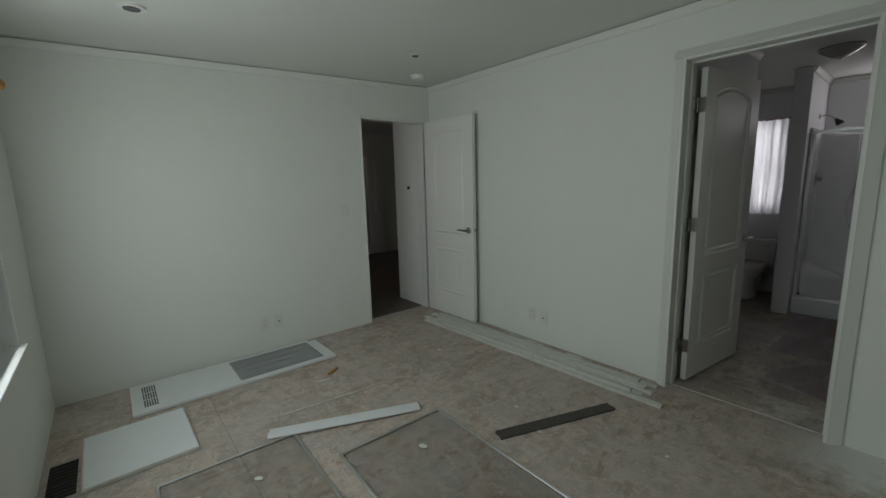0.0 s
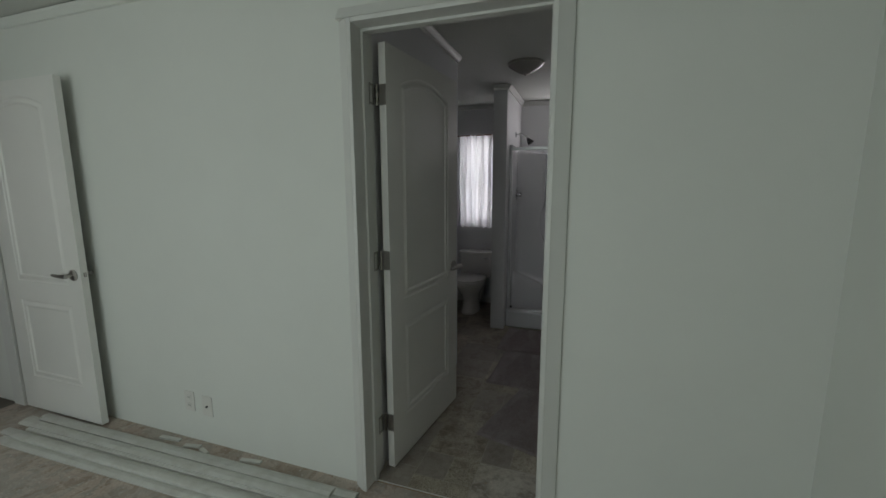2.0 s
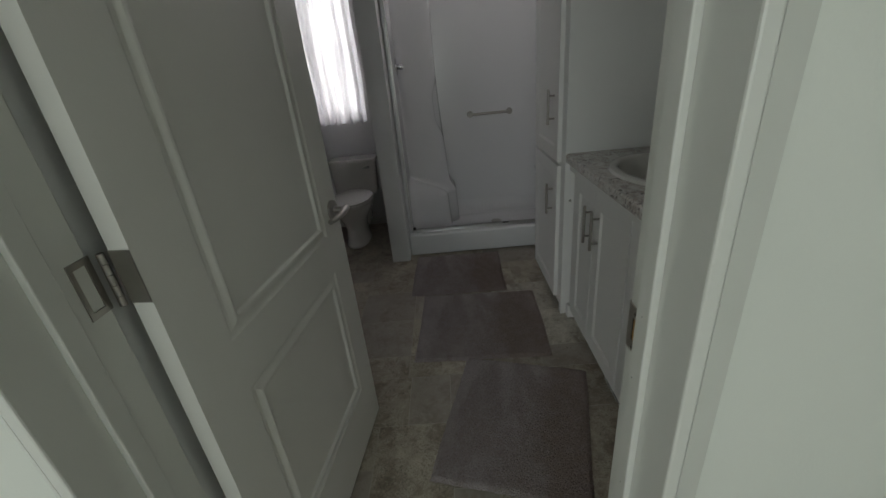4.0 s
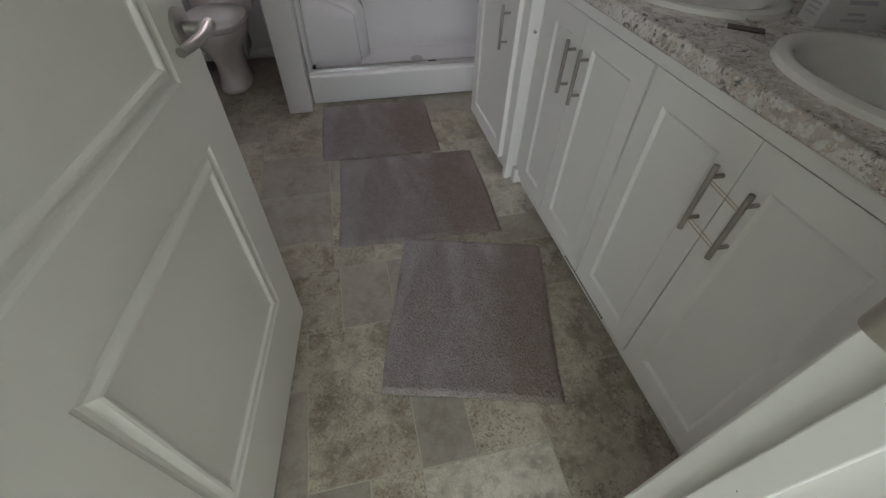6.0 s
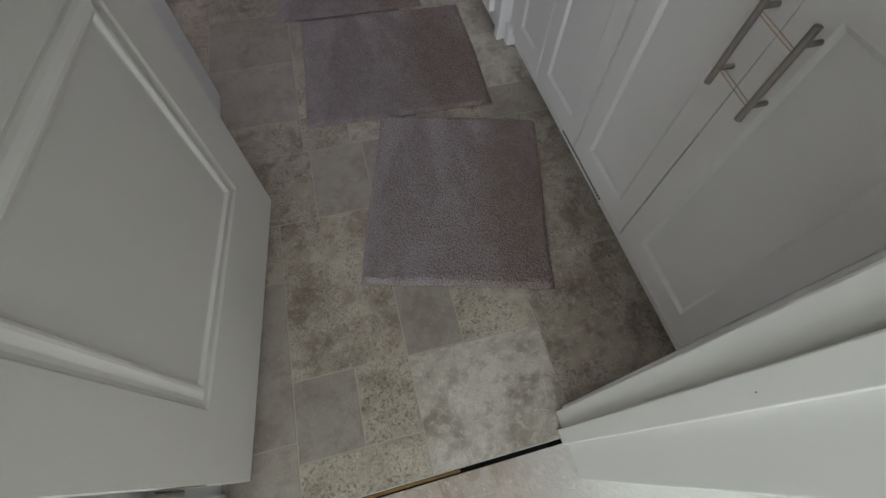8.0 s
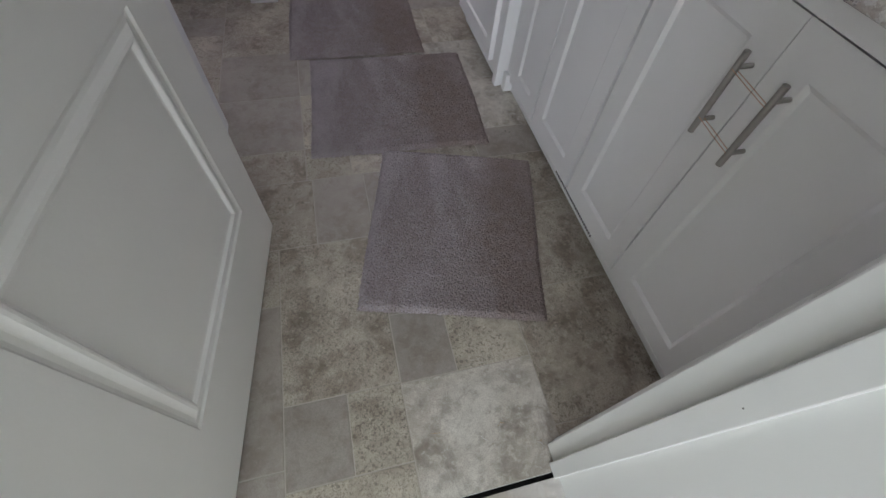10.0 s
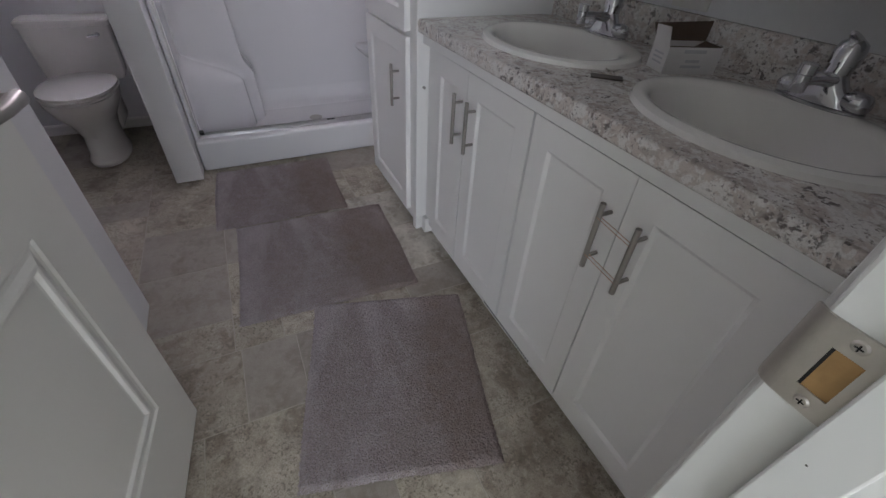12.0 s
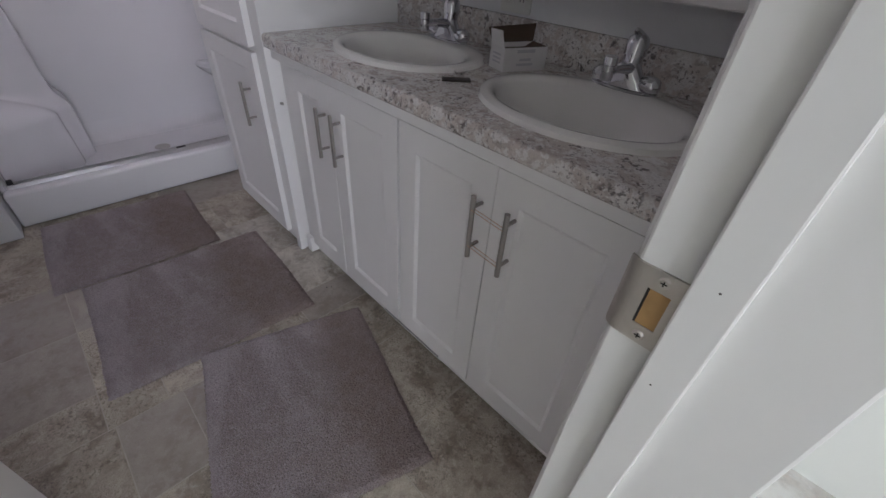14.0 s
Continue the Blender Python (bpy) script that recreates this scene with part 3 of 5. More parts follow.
# hall door frame
hall_frame = thing("door_frame", "thin white frame of the hall doorway", "door frame", kind="structure")
part("jamb", boxes((XA - 0.101, HALL0, 0, XA + 0.006, HALL0 + 0.016, HALLH), bevel=0.002), TRIM, hall_frame)
part("jamb", boxes((XA - 0.101, HALL1 - 0.016, 0, XA + 0.006, HALL1, HALLH), bevel=0.002), TRIM, hall_frame)
part("head_jamb", boxes((XA - 0.101, HALL0, HALLH - 0.016, XA + 0.006, HALL1, HALLH + 0.01), bevel=0.002), TRIM, hall_frame)


# ---- doors ----
def lever(parent, place, way, reach):
    """Lever handle on a door face; place: rose centre, way: outwards, reach: direction of the lever."""
    p, w, r = Vector(place), Vector(way), Vector(reach)
    h = part("lever_handle", tube(bmesh.new(), (p, p + w * 0.008, p + w * 0.011), [0.032, 0.032, 0.027], 24), NICKEL, parent, "brushed nickel lever handle", True)
    bm = tube(bmesh.new(), (p, p + w * 0.045), 0.011, 14)
    tube(bm, (p + w * 0.045 - r * 0.014, p + w * 0.045, p + w * 0.05 + r * 0.04, p + w * 0.046 + r * 0.085, p + w * 0.04 + r * 0.115), [0.012, 0.0125, 0.010, 0.009, 0.008], 14)
    part("lever", bm, NICKEL, h, "", True)
    return h


def panel_door(name, label, width, height, m, levers, arch):
    ob = thing(name, label, "door", m, kind="structure")
    secs = ((0, 0.785, 0.122, 0.222, 0.062, 0, MOULD), (0.785, height, 0.122, 0.060, 0.085, arch, MOULD))
    bm = panelled(bmesh.new(), lambda u, v, d: (u, d, v), width, height, secs, 0.035)
    part("leaf", bm, DOOR, ob)
    for args in levers:
        lever(ob, *args)
    return ob


# bathroom door, swung into the bathroom about its hinges on the jamb
DOOR_W, DOOR_H = 0.763, 2.028
swing = Matrix.Translation((0.012, 0.138, 0.012)) @ Matrix.Rotation(radians(83.3), 4, "Z")
bath_door = panel_door("door_1", "white two-panel bathroom door standing open inwards", DOOR_W, DOOR_H - 0.012, swing,
                       (((DOOR_W - 0.050, 0, 0.910), (0, -1, 0), (-1, 0, 0)), ((DOOR_W - 0.050, 0.035, 0.910), (0, 1, 0), (-1, 0, 0))), 0.062)
part("latch_plate", boxes((DOOR_W - 0.001, 0.006, 0.880, DOOR_W + 0.001, 0.029, 0.940)), NICKEL, bath_door, "brushed nickel latch plate")
for z in (1.80, 1.06, 0.24):
    h = part("hinge", boxes((-0.0028, 0.000, z - 0.044, -0.0004, 0.034, z + 0.044)), NICKEL, bath_door, "nickel butt hinge")
    bm = bmesh.new()
    for k in range(5):
        tube(bm, ((-0.008, 0.042, z - 0.044 + k * 0.0176), (-0.008, 0.042, z - 0.0274 + k * 0.0176)), 0.0055, 10)
    part("knuckle", bm, NICKEL, h, "", True)
    leaf = part("hinge_leaf", boxes((OX + 0.0003, 0.090, z - 0.032, OX + 0.0022, 0.097, z + 0.056), (OX + 0.0003, 0.119, z - 0.032, OX + 0.0022, WALL_T + 0.028, z + 0.056), (OX + 0.0003, 0.097, z - 0.032, OX + 0.0022, 0.119, z - 0.022), (OX + 0.0003, 0.097, z + 0.046, OX + 0.0022, 0.119, z + 0.056)), NICKEL, frame_ob, "nickel hinge leaf with paint in its middle")

# strike plate on the jamb, its lip rounded over the bathroom edge
zs = 0.944
xs = OPEN_W
SY0_, SY1_, HALF = 0.065, 0.097, 0.037


def strike_sheet(bm, y0, y1, z0, z1):
    """A piece of the flat plate; corners away from the lip stay square."""
    return box(bm, xs - 0.0022, y0, z0, xs - 0.0002, y1, z1)


bm = bmesh.new()
strike_sheet(bm, SY0_, 0.0715, zs - HALF, zs + HALF)
strike_sheet(bm, 0.0895, SY1_, zs - HALF, zs + HALF)
strike_sheet(bm, 0.0715, 0.0895, zs + 0.0185, zs + HALF)
strike_sheet(bm, 0.0715, 0.0895, zs - HALF, zs - 0.0185)
strike = part("strike_plate", bm, SATIN, frame_ob, "brushed nickel strike plate")
bm = bmesh.new()
loops = []
for k in range(9):
    a = k / 8
    out, over = 0.015 * math.sin(a * math.pi / 2), 0.011 * (1 - math.cos(a * math.pi / 2))
    half = HALF - (0.010 * (1 - math.sqrt(max(0, 1 - max(0, (a - 0.45) / 0.55) ** 2))))
    loops.append([(xs - 0.0022 + over + d, SY1_ + out, zs + z) for d, z in ((0, -half), (0, half), (0.002, half), (0.002, -half))])
part("lip", loft(bm, loops, cap_start=True), SATIN, strike, "", True)
part("mortise", boxes((xs - 0.0012, 0.0713, zs - 0.0187, xs + 0.0005, 0.0897, zs + 0.0187)), RAWWOOD, strike, "raw wood behind the strike plate")
# thin dark strip painted as the shade at the hole's edge
part("mortise_shade", boxes((xs - 0.0014, 0.0875, zs - 0.0185, xs + 0.0003, 0.0896, zs + 0.0185)), DARK, strike, "shaded edge of the latch hole, painted dark")
for dz in (-0.0285, 0.0285):
    sc = part("screw", tube(bmesh.new(), ((xs - 0.0021, 0.0805, zs + dz), (xs - 0.0036, 0.0805, zs + dz)), [0.0050, 0.0036], 14), SATIN, strike, "", True)
    part("screw_slot", boxes((xs - 0.0039, 0.0780, zs + dz - 0.0005, xs - 0.0034, 0.0830, zs + dz + 0.0005), (xs - 0.0039, 0.0800, zs + dz - 0.0025, xs - 0.0034, 0.0810, zs + dz + 0.0025)), DARK, sc)
for y, z in ((0.0475, 0.992), (0.0535, 0.884), (0.046, 0.67)):
    part("nail_hole", tube(bmesh.new(), ((xs - 0.0114, y, z), (xs - 0.0108, y, z)), 0.0009, 8), DARKPLANK, frame_ob, "small dark nail hole")

hall_swing = Matrix.Translation((XA + 0.035, HALL1 - 0.012, 0.012)) @ Matrix.Rotation(radians(0.3), 4, "Z")
hall_door = panel_door("door_2", "white two-panel hall door standing open against the wall", 0.715, 1.985, hall_swing,
                       (((0.655, 0, 0.91), (0, -1, 0), (-1, 0, 0)), ((0.655, 0.035, 0.91), (0, 1, 0), (-1, 0, 0))), 0.05)
part("latch_bolt", boxes((0.7155, 0.012, 0.90, 0.727, 0.024, 0.925), bevel=0.002), NICKEL, hall_door, "nickel latch bolt")


# ---- windows ----
def window(name, label, x0, x1, z0, z1, y, inward, bars):
    ob = thing(name, label, "window", Matrix.Translation((0, y, 0)), kind="structure")
    f = 0.035
    part("window_frame", boxes((x0, -0.02, z0, x0 + f, 0.02, z1), (x1 - f, -0.02, z0, x1, 0.02, z1), (x0 + f, -0.02, z0, x1 - f, 0.02, z0 + f), (x0 + f, -0.02, z1 - f, x1 - f, 0.02, z1), bevel=0.002), TRIM, ob)
    for b in bars:
        part("meeting_rail", boxes((x0 + f, -0.015, b - 0.015, x1 - f, 0.015, b + 0.015), bevel=0.002), TRIM, ob)
    if x1 - x0 > 2:
        part("mullion", boxes(((x0 + x1) / 2 - 0.03, -0.02, z0 + f, (x0 + x1) / 2 + 0.03, 0.02, z1 - f), bevel=0.002), TRIM, ob)
    g = part("pane", boxes((x0 + f, -0.003, z0 + f, x1 - f, 0.003, z1 - f)), GLASS, ob)
    g.visible_shadow = False
    return ob


window("window_1", "wide white-framed bedroom window with a painted sill", WX0, WX1, WZ0, WZ1, YW - 0.09, 1, ((WZ0 + WZ1) / 2,))
solid("window_sill", boxes((WX0 - 0.03, YW - 0.07, WZ0 - 0.02, WX1 + 0.03, YW + 0.03, WZ0 + 0.004), bevel=0.004, seg=2), TRIM, "white painted window sill", "sill", "structure")
window("window_2", "white-framed bathroom window behind a sheer curtain", BX0, BX1, BZ0, BZ1, YB + 0.07, -1, (1.48,))
window("window_3", "small high white-framed window over the shower", TX0, TX1, TZ0, TZ1, YB + 0.07, -1, ())

# unseen window added around the fill lamp of the far rooms
window("added_window_4", "unseen white-framed kitchen window added for the lamp that lights the far rooms", -5.5, -4.5, 0.9, 1.9, -2.65, 1, (1.4,))

# curtain in the bathroom
curtain = thing("curtain", "sheer white curtain gathered on a rod over the toilet window", "curtain")
bm = bmesh.new()
NU, NV = 90, 14
grid = []
for j in range(NV + 1):
    z = 0.925 + (1.985 - 0.925) * j / NV
    row = []
    for i in range(NU + 1):
        s = i / NU
        x = -0.575 + 0.42 * s
        amp = 0.013 + 0.012 * (1 - j / NV)
        y = YB - 0.045 + amp * math.sin(s * 25 + 1.8 * math.sin(s * 7)) + 0.006 * math.sin(s * 58 + 2 * math.sin(s * 4)) + 0.004 * math.sin(s * 17 + j * 0.4)
        row.append(bm.verts.new((x + 0.006 * math.sin(j * 0.6 + s * 5), y, z + (0.006 * math.sin(s * 40) if j in (0, NV) else 0))))
    grid.append(row)
for j in range(NV):
    for i in range(NU):
        bm.faces.new((grid[j][i], grid[j][i + 1], grid[j + 1][i + 1], grid[j + 1][i]))
part("fabric", bm, CURTAIN, curtain, "", True)
part("rod", tube(bmesh.new(), ((-0.63, YB - 0.045, 1.985), (-0.12, YB - 0.045, 1.985)), 0.007, 10), BROWNCAB, curtain, "dark curtain rod", True)
for x in (-0.62, -0.13):
    part("bracket", boxes((x - 0.006, YB - 0.052, 1.972, x + 0.006, YB - 0.0005, 1.998)), BROWNCAB, curtain)

# ---- bathroom things ----
def bar_pull(parent, x, y, z0, z1, out=-1, label="brushed nickel bar pull"):
    """A vertical bar pull on a front that faces -x."""
    h = part("handle", tube(bmesh.new(), ((x - 0.031, y, z0), (x - 0.031, y, z1)), 0.006, 14), NICKEL, parent, label, True)
    for z in (z0 + 0.028, z1 - 0.028):
        part("post", tube(bmesh.new(), ((x - 0.031, y, z), (x, y, z)), 0.0045, 10), NICKEL, h, "", True)
    return h


def cabinet_door(parent, x, y0, y1, z0, z1, thick=0.02, stile=0.062):
    """A panelled door whose front lies at x and faces -x."""
    secs = ((0, z1 - z0, stile, stile, stile, 0, SHAKER),)
    bm = panelled(bmesh.new(), lambda u, v, d: (x + d, y0 + u, z0 + v), y1 - y0, z1 - z0, secs, thick)
    edges = [e for e in bm.edges if len(e.link_faces) == 2 and e.calc_face_angle(0) > 1.2]
    bmesh.ops.bevel(bm, geom=edges, offset=0.0025, segments=2, affect="EDGES", profile=0.5)
    return part("door", bm, CAB, parent)


VX, CT = 1.055, 0.885
vanity = thing("vanity_cabinet", "white painted double vanity base with four panelled doors", "cabinet", Matrix.Translation((0, 0, 0)))
part("body", boxes((VX + 0.021, 0.135, 0.075, VX + 0.035, 1.485, CT - 0.042), (VX + 0.035, 0.135, 0.075, 1.60, 0.15, CT - 0.042), (VX + 0.035, 1.47, 0.075, 1.60, 1.485, CT - 0.042), (VX + 0.035, 0.15, 0.075, 1.60, 1.47, 0.09)), CAB, vanity)
part("toe_kick", boxes((VX + 0.040, 0.135, 0, VX + 0.055, 1.485, 0.076)), CAB, vanity)
part("foot", boxes((VX + 0.004, 1.452, 0, VX + 0.040, 1.486, 0.076), bevel=0.002), CAB, vanity)
part("top_rail", boxes((VX - 0.006, 0.135, 0.809, VX + 0.021, 1.485, CT - 0.0415), bevel=0.003, seg=2), CAB, vanity)
for (y0, y1), yp in zip(((1.152, 1.402), (0.822, 1.146), (0.492, 0.808), (0.162, 0.486)), (1.176, 1.093, 0.520, 0.428)):
    d = cabinet_door(vanity, VX, y0, y1, 0.085, 0.803)
    bar_pull(d, VX, yp, 0.575, 0.737)
vent_strip = part("vent_strip", boxes((VX + 0.002, 0.605, 0.063, VX + 0.0205, 0.912, 0.0835), bevel=0.001), CAB, vanity, "white vent strip under the doors")
bm = bmesh.new()
for k in range(26):
    box(bm, VX - 0.0002, 0.618 + k * 0.0110, 0.0725, VX + 0.0024, 0.6235 + k * 0.0110, 0.0800)
part("vent_slots", bm, DARK, vent_strip, "row of dark vent slots")

# rubber bands round the two nearest pulls
for z in (0.605, 0.70):
    bm = tube(bmesh.new(), ((VX - 0.0255, 0.428, z - 0.004), (VX - 0.0255, 0.474, z), (VX - 0.0255, 0.520, z + 0.003)), 0.0007, 6)
    tube(bm, ((VX - 0.0365, 0.428, z - 0.002), (VX - 0.0365, 0.474, z + 0.001), (VX - 0.0365, 0.520, z + 0.005)), 0.0007, 6)
    solid("rubber_band", bm, BAND, "tan rubber band stretched between two cabinet pulls", "rubber band", group="rubber bands on the pulls")

# worktop with rolled front edge, two holes for the basins
SINKS = ((1.295, 1.075), (1.295, 0.462))
SRX, SRY = 0.205, 0.258
counter = thing("vanity_worktop", "grey and beige granite-patterned laminate worktop with backsplash", "worktop")
bm = bmesh.new()
FX = VX - 0.022
ys = [0.128] + [0.5 * (SINKS[0][1] + SINKS[1][1])] + [1.492]
for (cx, cy), (y0, y1) in zip(SINKS, ((ys[1], ys[2]), (ys[0], ys[1]))):
    n = 48
    hole = oval(cx, cy, CT, SRX - 0.02, SRY - 0.02, n)
    rim = []
    for px, py, _ in hole:
        dx, dy = px - cx, py - cy
        s = min(((1.59 if dx > 0 else FX) - cx) / dx if abs(dx) > 1e-6 else 9, ((y1 if dy > 0 else y0) - cy) / dy if abs(dy) > 1e-6 else 9)
        rim.append((cx + dx * s, cy + dy * s, CT))
    loft(bm, [rim, hole, [(p[0], p[1], CT - 0.04) for p in hole]], cap_end=False)
part("top", bm, LAMINATE, counter)
bm = bmesh.new()
roll = [(FX + 0.012 - 0.012 * math.sin(a), CT - 0.012 + 0.012 * math.cos(a)) for a in [k * math.pi / 12 for k in range(7)]] + [(FX, CT - 0.030)] + [(FX + 0.010 - 0.010 * math.cos(a), CT - 0.034 - 0.010 * math.sin(a)) for a in [k * math.pi / 12 for k in range(7)]] + [(FX + 0.05, CT - 0.044), (FX + 0.05, CT - 0.001)]
loft(bm, [[(x, y, z) for x, z in roll] for y in (0.128, 1.492)], cap_start=True)
part("front_edge", bm, LAMINATE, counter, "", True)
part("backsplash", boxes((1.588, 0.128, CT - 0.04, 1.609, 1.492, CT + 0.098), bevel=0.005, seg=3), LAMINATE, counter, "", True)


def basin(cx, cy):
    ob = thing("sink_basin", "off-white oval drop-in basin set in the worktop", "sink", Matrix.Translation((cx, cy, CT)), group="vanity basins")
    loops = [oval(0, 0, 0.0, SRX, SRY, 48), oval(0, 0, 0.010, SRX - 0.004, SRY - 0.004, 48), oval(0, 0, 0.015, SRX - 0.016, SRY - 0.016, 48),
             oval(-0.012, 0, 0.013, SRX - 0.042, SRY - 0.035, 48), oval(-0.014, 0, 0.004, SRX - 0.052, SRY - 0.047, 48), oval(-0.014, 0, -0.035, SRX - 0.062, SRY - 0.065, 48),
             oval(-0.010, 0, -0.085, SRX - 0.085, SRY - 0.10, 48), oval(-0.005, 0, -0.125, 0.07, 0.085, 48), oval(0, 0, -0.137, 0.024, 0.024, 48)]
    part("bowl", loft(bmesh.new(), loops), CERAMIC, ob, "", True)
    part("drain", tube(bmesh.new(), ((0, 0, -0.138), (0, 0, -0.133)), [0.024, 0.020], 20), CHROME, ob, "chrome drain", True)
    return ob


def faucet(cx, cy):
    ob = thing("faucet", "chrome single-lever bathroom faucet behind the basin", "faucet", Matrix.Translation((cx, cy, CT + 0.012)), group="vanity faucets")
    part("base", loft(bmesh.new(), [oval(0, 0, 0, 0.029, 0.084, 36, 2.4), oval(0, 0, 0.006, 0.029, 0.084, 36, 2.4), oval(0, 0, 0.008, 0.026, 0.080, 36, 2.4)], cap_start=True), CHROME, ob, "", True)
    part("body", loft(bmesh.new(), [oval(0, 0, 0.007, 0.025, 0.062, 36, 2.6), oval(0, 0, 0.024, 0.024, 0.052, 36, 2.4), oval(0.002, 0, 0.040, 0.024, 0.036, 36, 2.2), oval(0.004, 0, 0.056, 0.023, 0.024, 36), oval(0.005, 0, 0.064, 0.021, 0.021, 36)]), CHROME, ob, "", True)
    for side in (-1, 1):
        cap = [(r, side * (0.052 + d)) for d, r in ((-0.012, 0.017), (0.0, 0.021), (0.014, 0.0215), (0.024, 0.019), (0.031, 0.012), (0.034, 0.003))]
        part("end_cap", tube(bmesh.new(), [(0, y, 0.021) for r, y in cap], [r for r, y in cap], 20), CHROME, ob, "", True)
    part("column", tube(bmesh.new(), ((0.005, 0, 0.058), (0.007, 0, 0.074), (0.007, 0, 0.076), (0.008, 0, 0.100), (0.008, 0, 0.112), (0.008, 0, 0.119), (0.008, 0, 0.122)), [0.0225, 0.0225, 0.0262, 0.0255, 0.022, 0.013, 0.004], 24), CHROME, ob, "", True)
    part("spout", loft(bmesh.new(), [[(x, w * math.cos(k * math.pi / 9), z + h * math.sin(k * math.pi / 9)) for k in range(18)] for x, z, w, h in ((0.000, 0.046, 0.021, 0.016), (-0.030, 0.052, 0.019, 0.013), (-0.065, 0.056, 0.0165, 0.011), (-0.095, 0.056, 0.0145, 0.010), (-0.112, 0.054, 0.012, 0.009))], cap_start=True), CHROME, ob, "", True)
    part("aerator", tube(bmesh.new(), ((-0.104, 0, 0.036), (-0.104, 0, 0.050), (-0.104, 0, 0.066), (-0.104, 0, 0.068), (-0.104, 0, 0.084), (-0.104, 0, 0.086)), [0.0125, 0.0135, 0.0125, 0.0148, 0.0148, 0.012], 18), CHROME, ob, "", True)
    part("lever", tube(bmesh.new(), ((0.008, 0, 0.114), (-0.006, 0, 0.123), (-0.020, 0, 0.129), (-0.026, 0, 0.131)), [0.012, 0.0085, 0.006, 0.003], 14), CHROME, ob, "", True)
    return ob


for cx, cy in SINKS:
    basin(cx, cy)
    faucet(1.478, cy + 0.01)

# open cardboard box with its contents torn open
carton = thing("cardboard_box", "small white cardboard carton, torn open, on the worktop", "box", Matrix.Translation((1.438, 0.768, CT + 0.001)) @ Matrix.Rotation(radians(-19), 4, "Z"))
w, dp, hh = 0.068, 0.036, 0.059


def board(bm, quad, push):
    """A bent sheet of card: four corners and a thickness vector."""
    a = [bm.verts.new(p) for p in quad]
    b = [bm.verts.new(Vector(p) + Vector(push)) for p in quad]
    bm.faces.new(a[::-1]), bm.faces.new(b)
    for k in range(4):
        bm.faces.new((a[k], a[(k + 1) % 4], b[(k + 1) % 4], b[k]))
    return bm


part("carton", boxes((-w, -dp, 0, w, -dp + 0.002, hh), (-w, dp - 0.002, 0, w, dp, hh), (-w, -dp + 0.002, 0, -w + 0.002, dp - 0.002, hh), (w - 0.002, -dp + 0.002, 0, w, dp - 0.002, hh), (-w + 0.002, -dp + 0.002, 0, w - 0.002, dp - 0.002, 0.002)), CARD, carton)
part("filling", boxes((-w + 0.003, -dp + 0.003, 0.003, w - 0.003, dp - 0.003, hh - 0.012)), CARDIN, carton, "dark inside of the carton")
part("side_flap", board(bmesh.new(), ((-w, -dp + 0.004, hh), (-w, dp - 0.001, hh), (-w - 0.006, dp - 0.001, hh + 0.036), (-w - 0.008, -dp + 0.010, hh + 0.040)), (0.0015, 0, 0)), CARD, carton, "white end flap standing up")
part("back_flap", board(bmesh.new(), ((-w + 0.004, dp, hh), (w, dp, hh), (w + 0.024, dp + 0.030, hh + 0.040), (-w, dp + 0.022, hh + 0.034)), (0, 0.0015, 0)), CARDIN, carton, "bent brown cardboard flap")
part("inner_flap", board(bmesh.new(), ((w - 0.003, -dp + 0.004, hh), (w - 0.003, dp - 0.004, hh), (w - 0.030, dp - 0.008, hh - 0.012), (w - 0.034, -dp + 0.008, hh - 0.010)), (0, 0, 0.0015)), CARDIN, carton, "brown flap folded inwards")
for k, (z, half) in enumerate(((0.046, 0.028), (0.026, 0.018), (0.014, 0.026))):
    part("print", boxes((-half, -dp - 0.0006, z, half, -dp + 0.0004, z + (0.006 if k else 0.008))), PRINT, carton, "unreadable grey print")
for z in (0.018, 0.028, 0.038):
    part("print", boxes((-w - 0.0006, -0.020, z, -w + 0.0004, 0.020, z + 0.004)), PRINT, carton, "unreadable grey print")

solid("metal_plate", boxes((-0.036, -0.017, 0, 0.036, 0.017, 0.0025), bevel=0.001), DARKPLANK, "small flat dark metal plate lying on the worktop", "plate", m=pose(1.205, 0.772, CT + 0.0005, 0, 0, -42))
for x, y, a in ((1.262, 0.802, 20), (1.248, 0.818, 65)):
    bm = tube(bmesh.new(), ((-0.010, 0, 0.003), (0.010, 0, 0.003)), 0.0018, 8)
    tube(bm, ((-0.013, 0, 0.003), (-0.010, 0, 0.003)), 0.003, 8)
    solid("screw", bm, NICKEL, "loose metal screw lying on the worktop", "screw", group="loose screws", m=pose(x, y, CT, 0, 0, a), smooth=True)

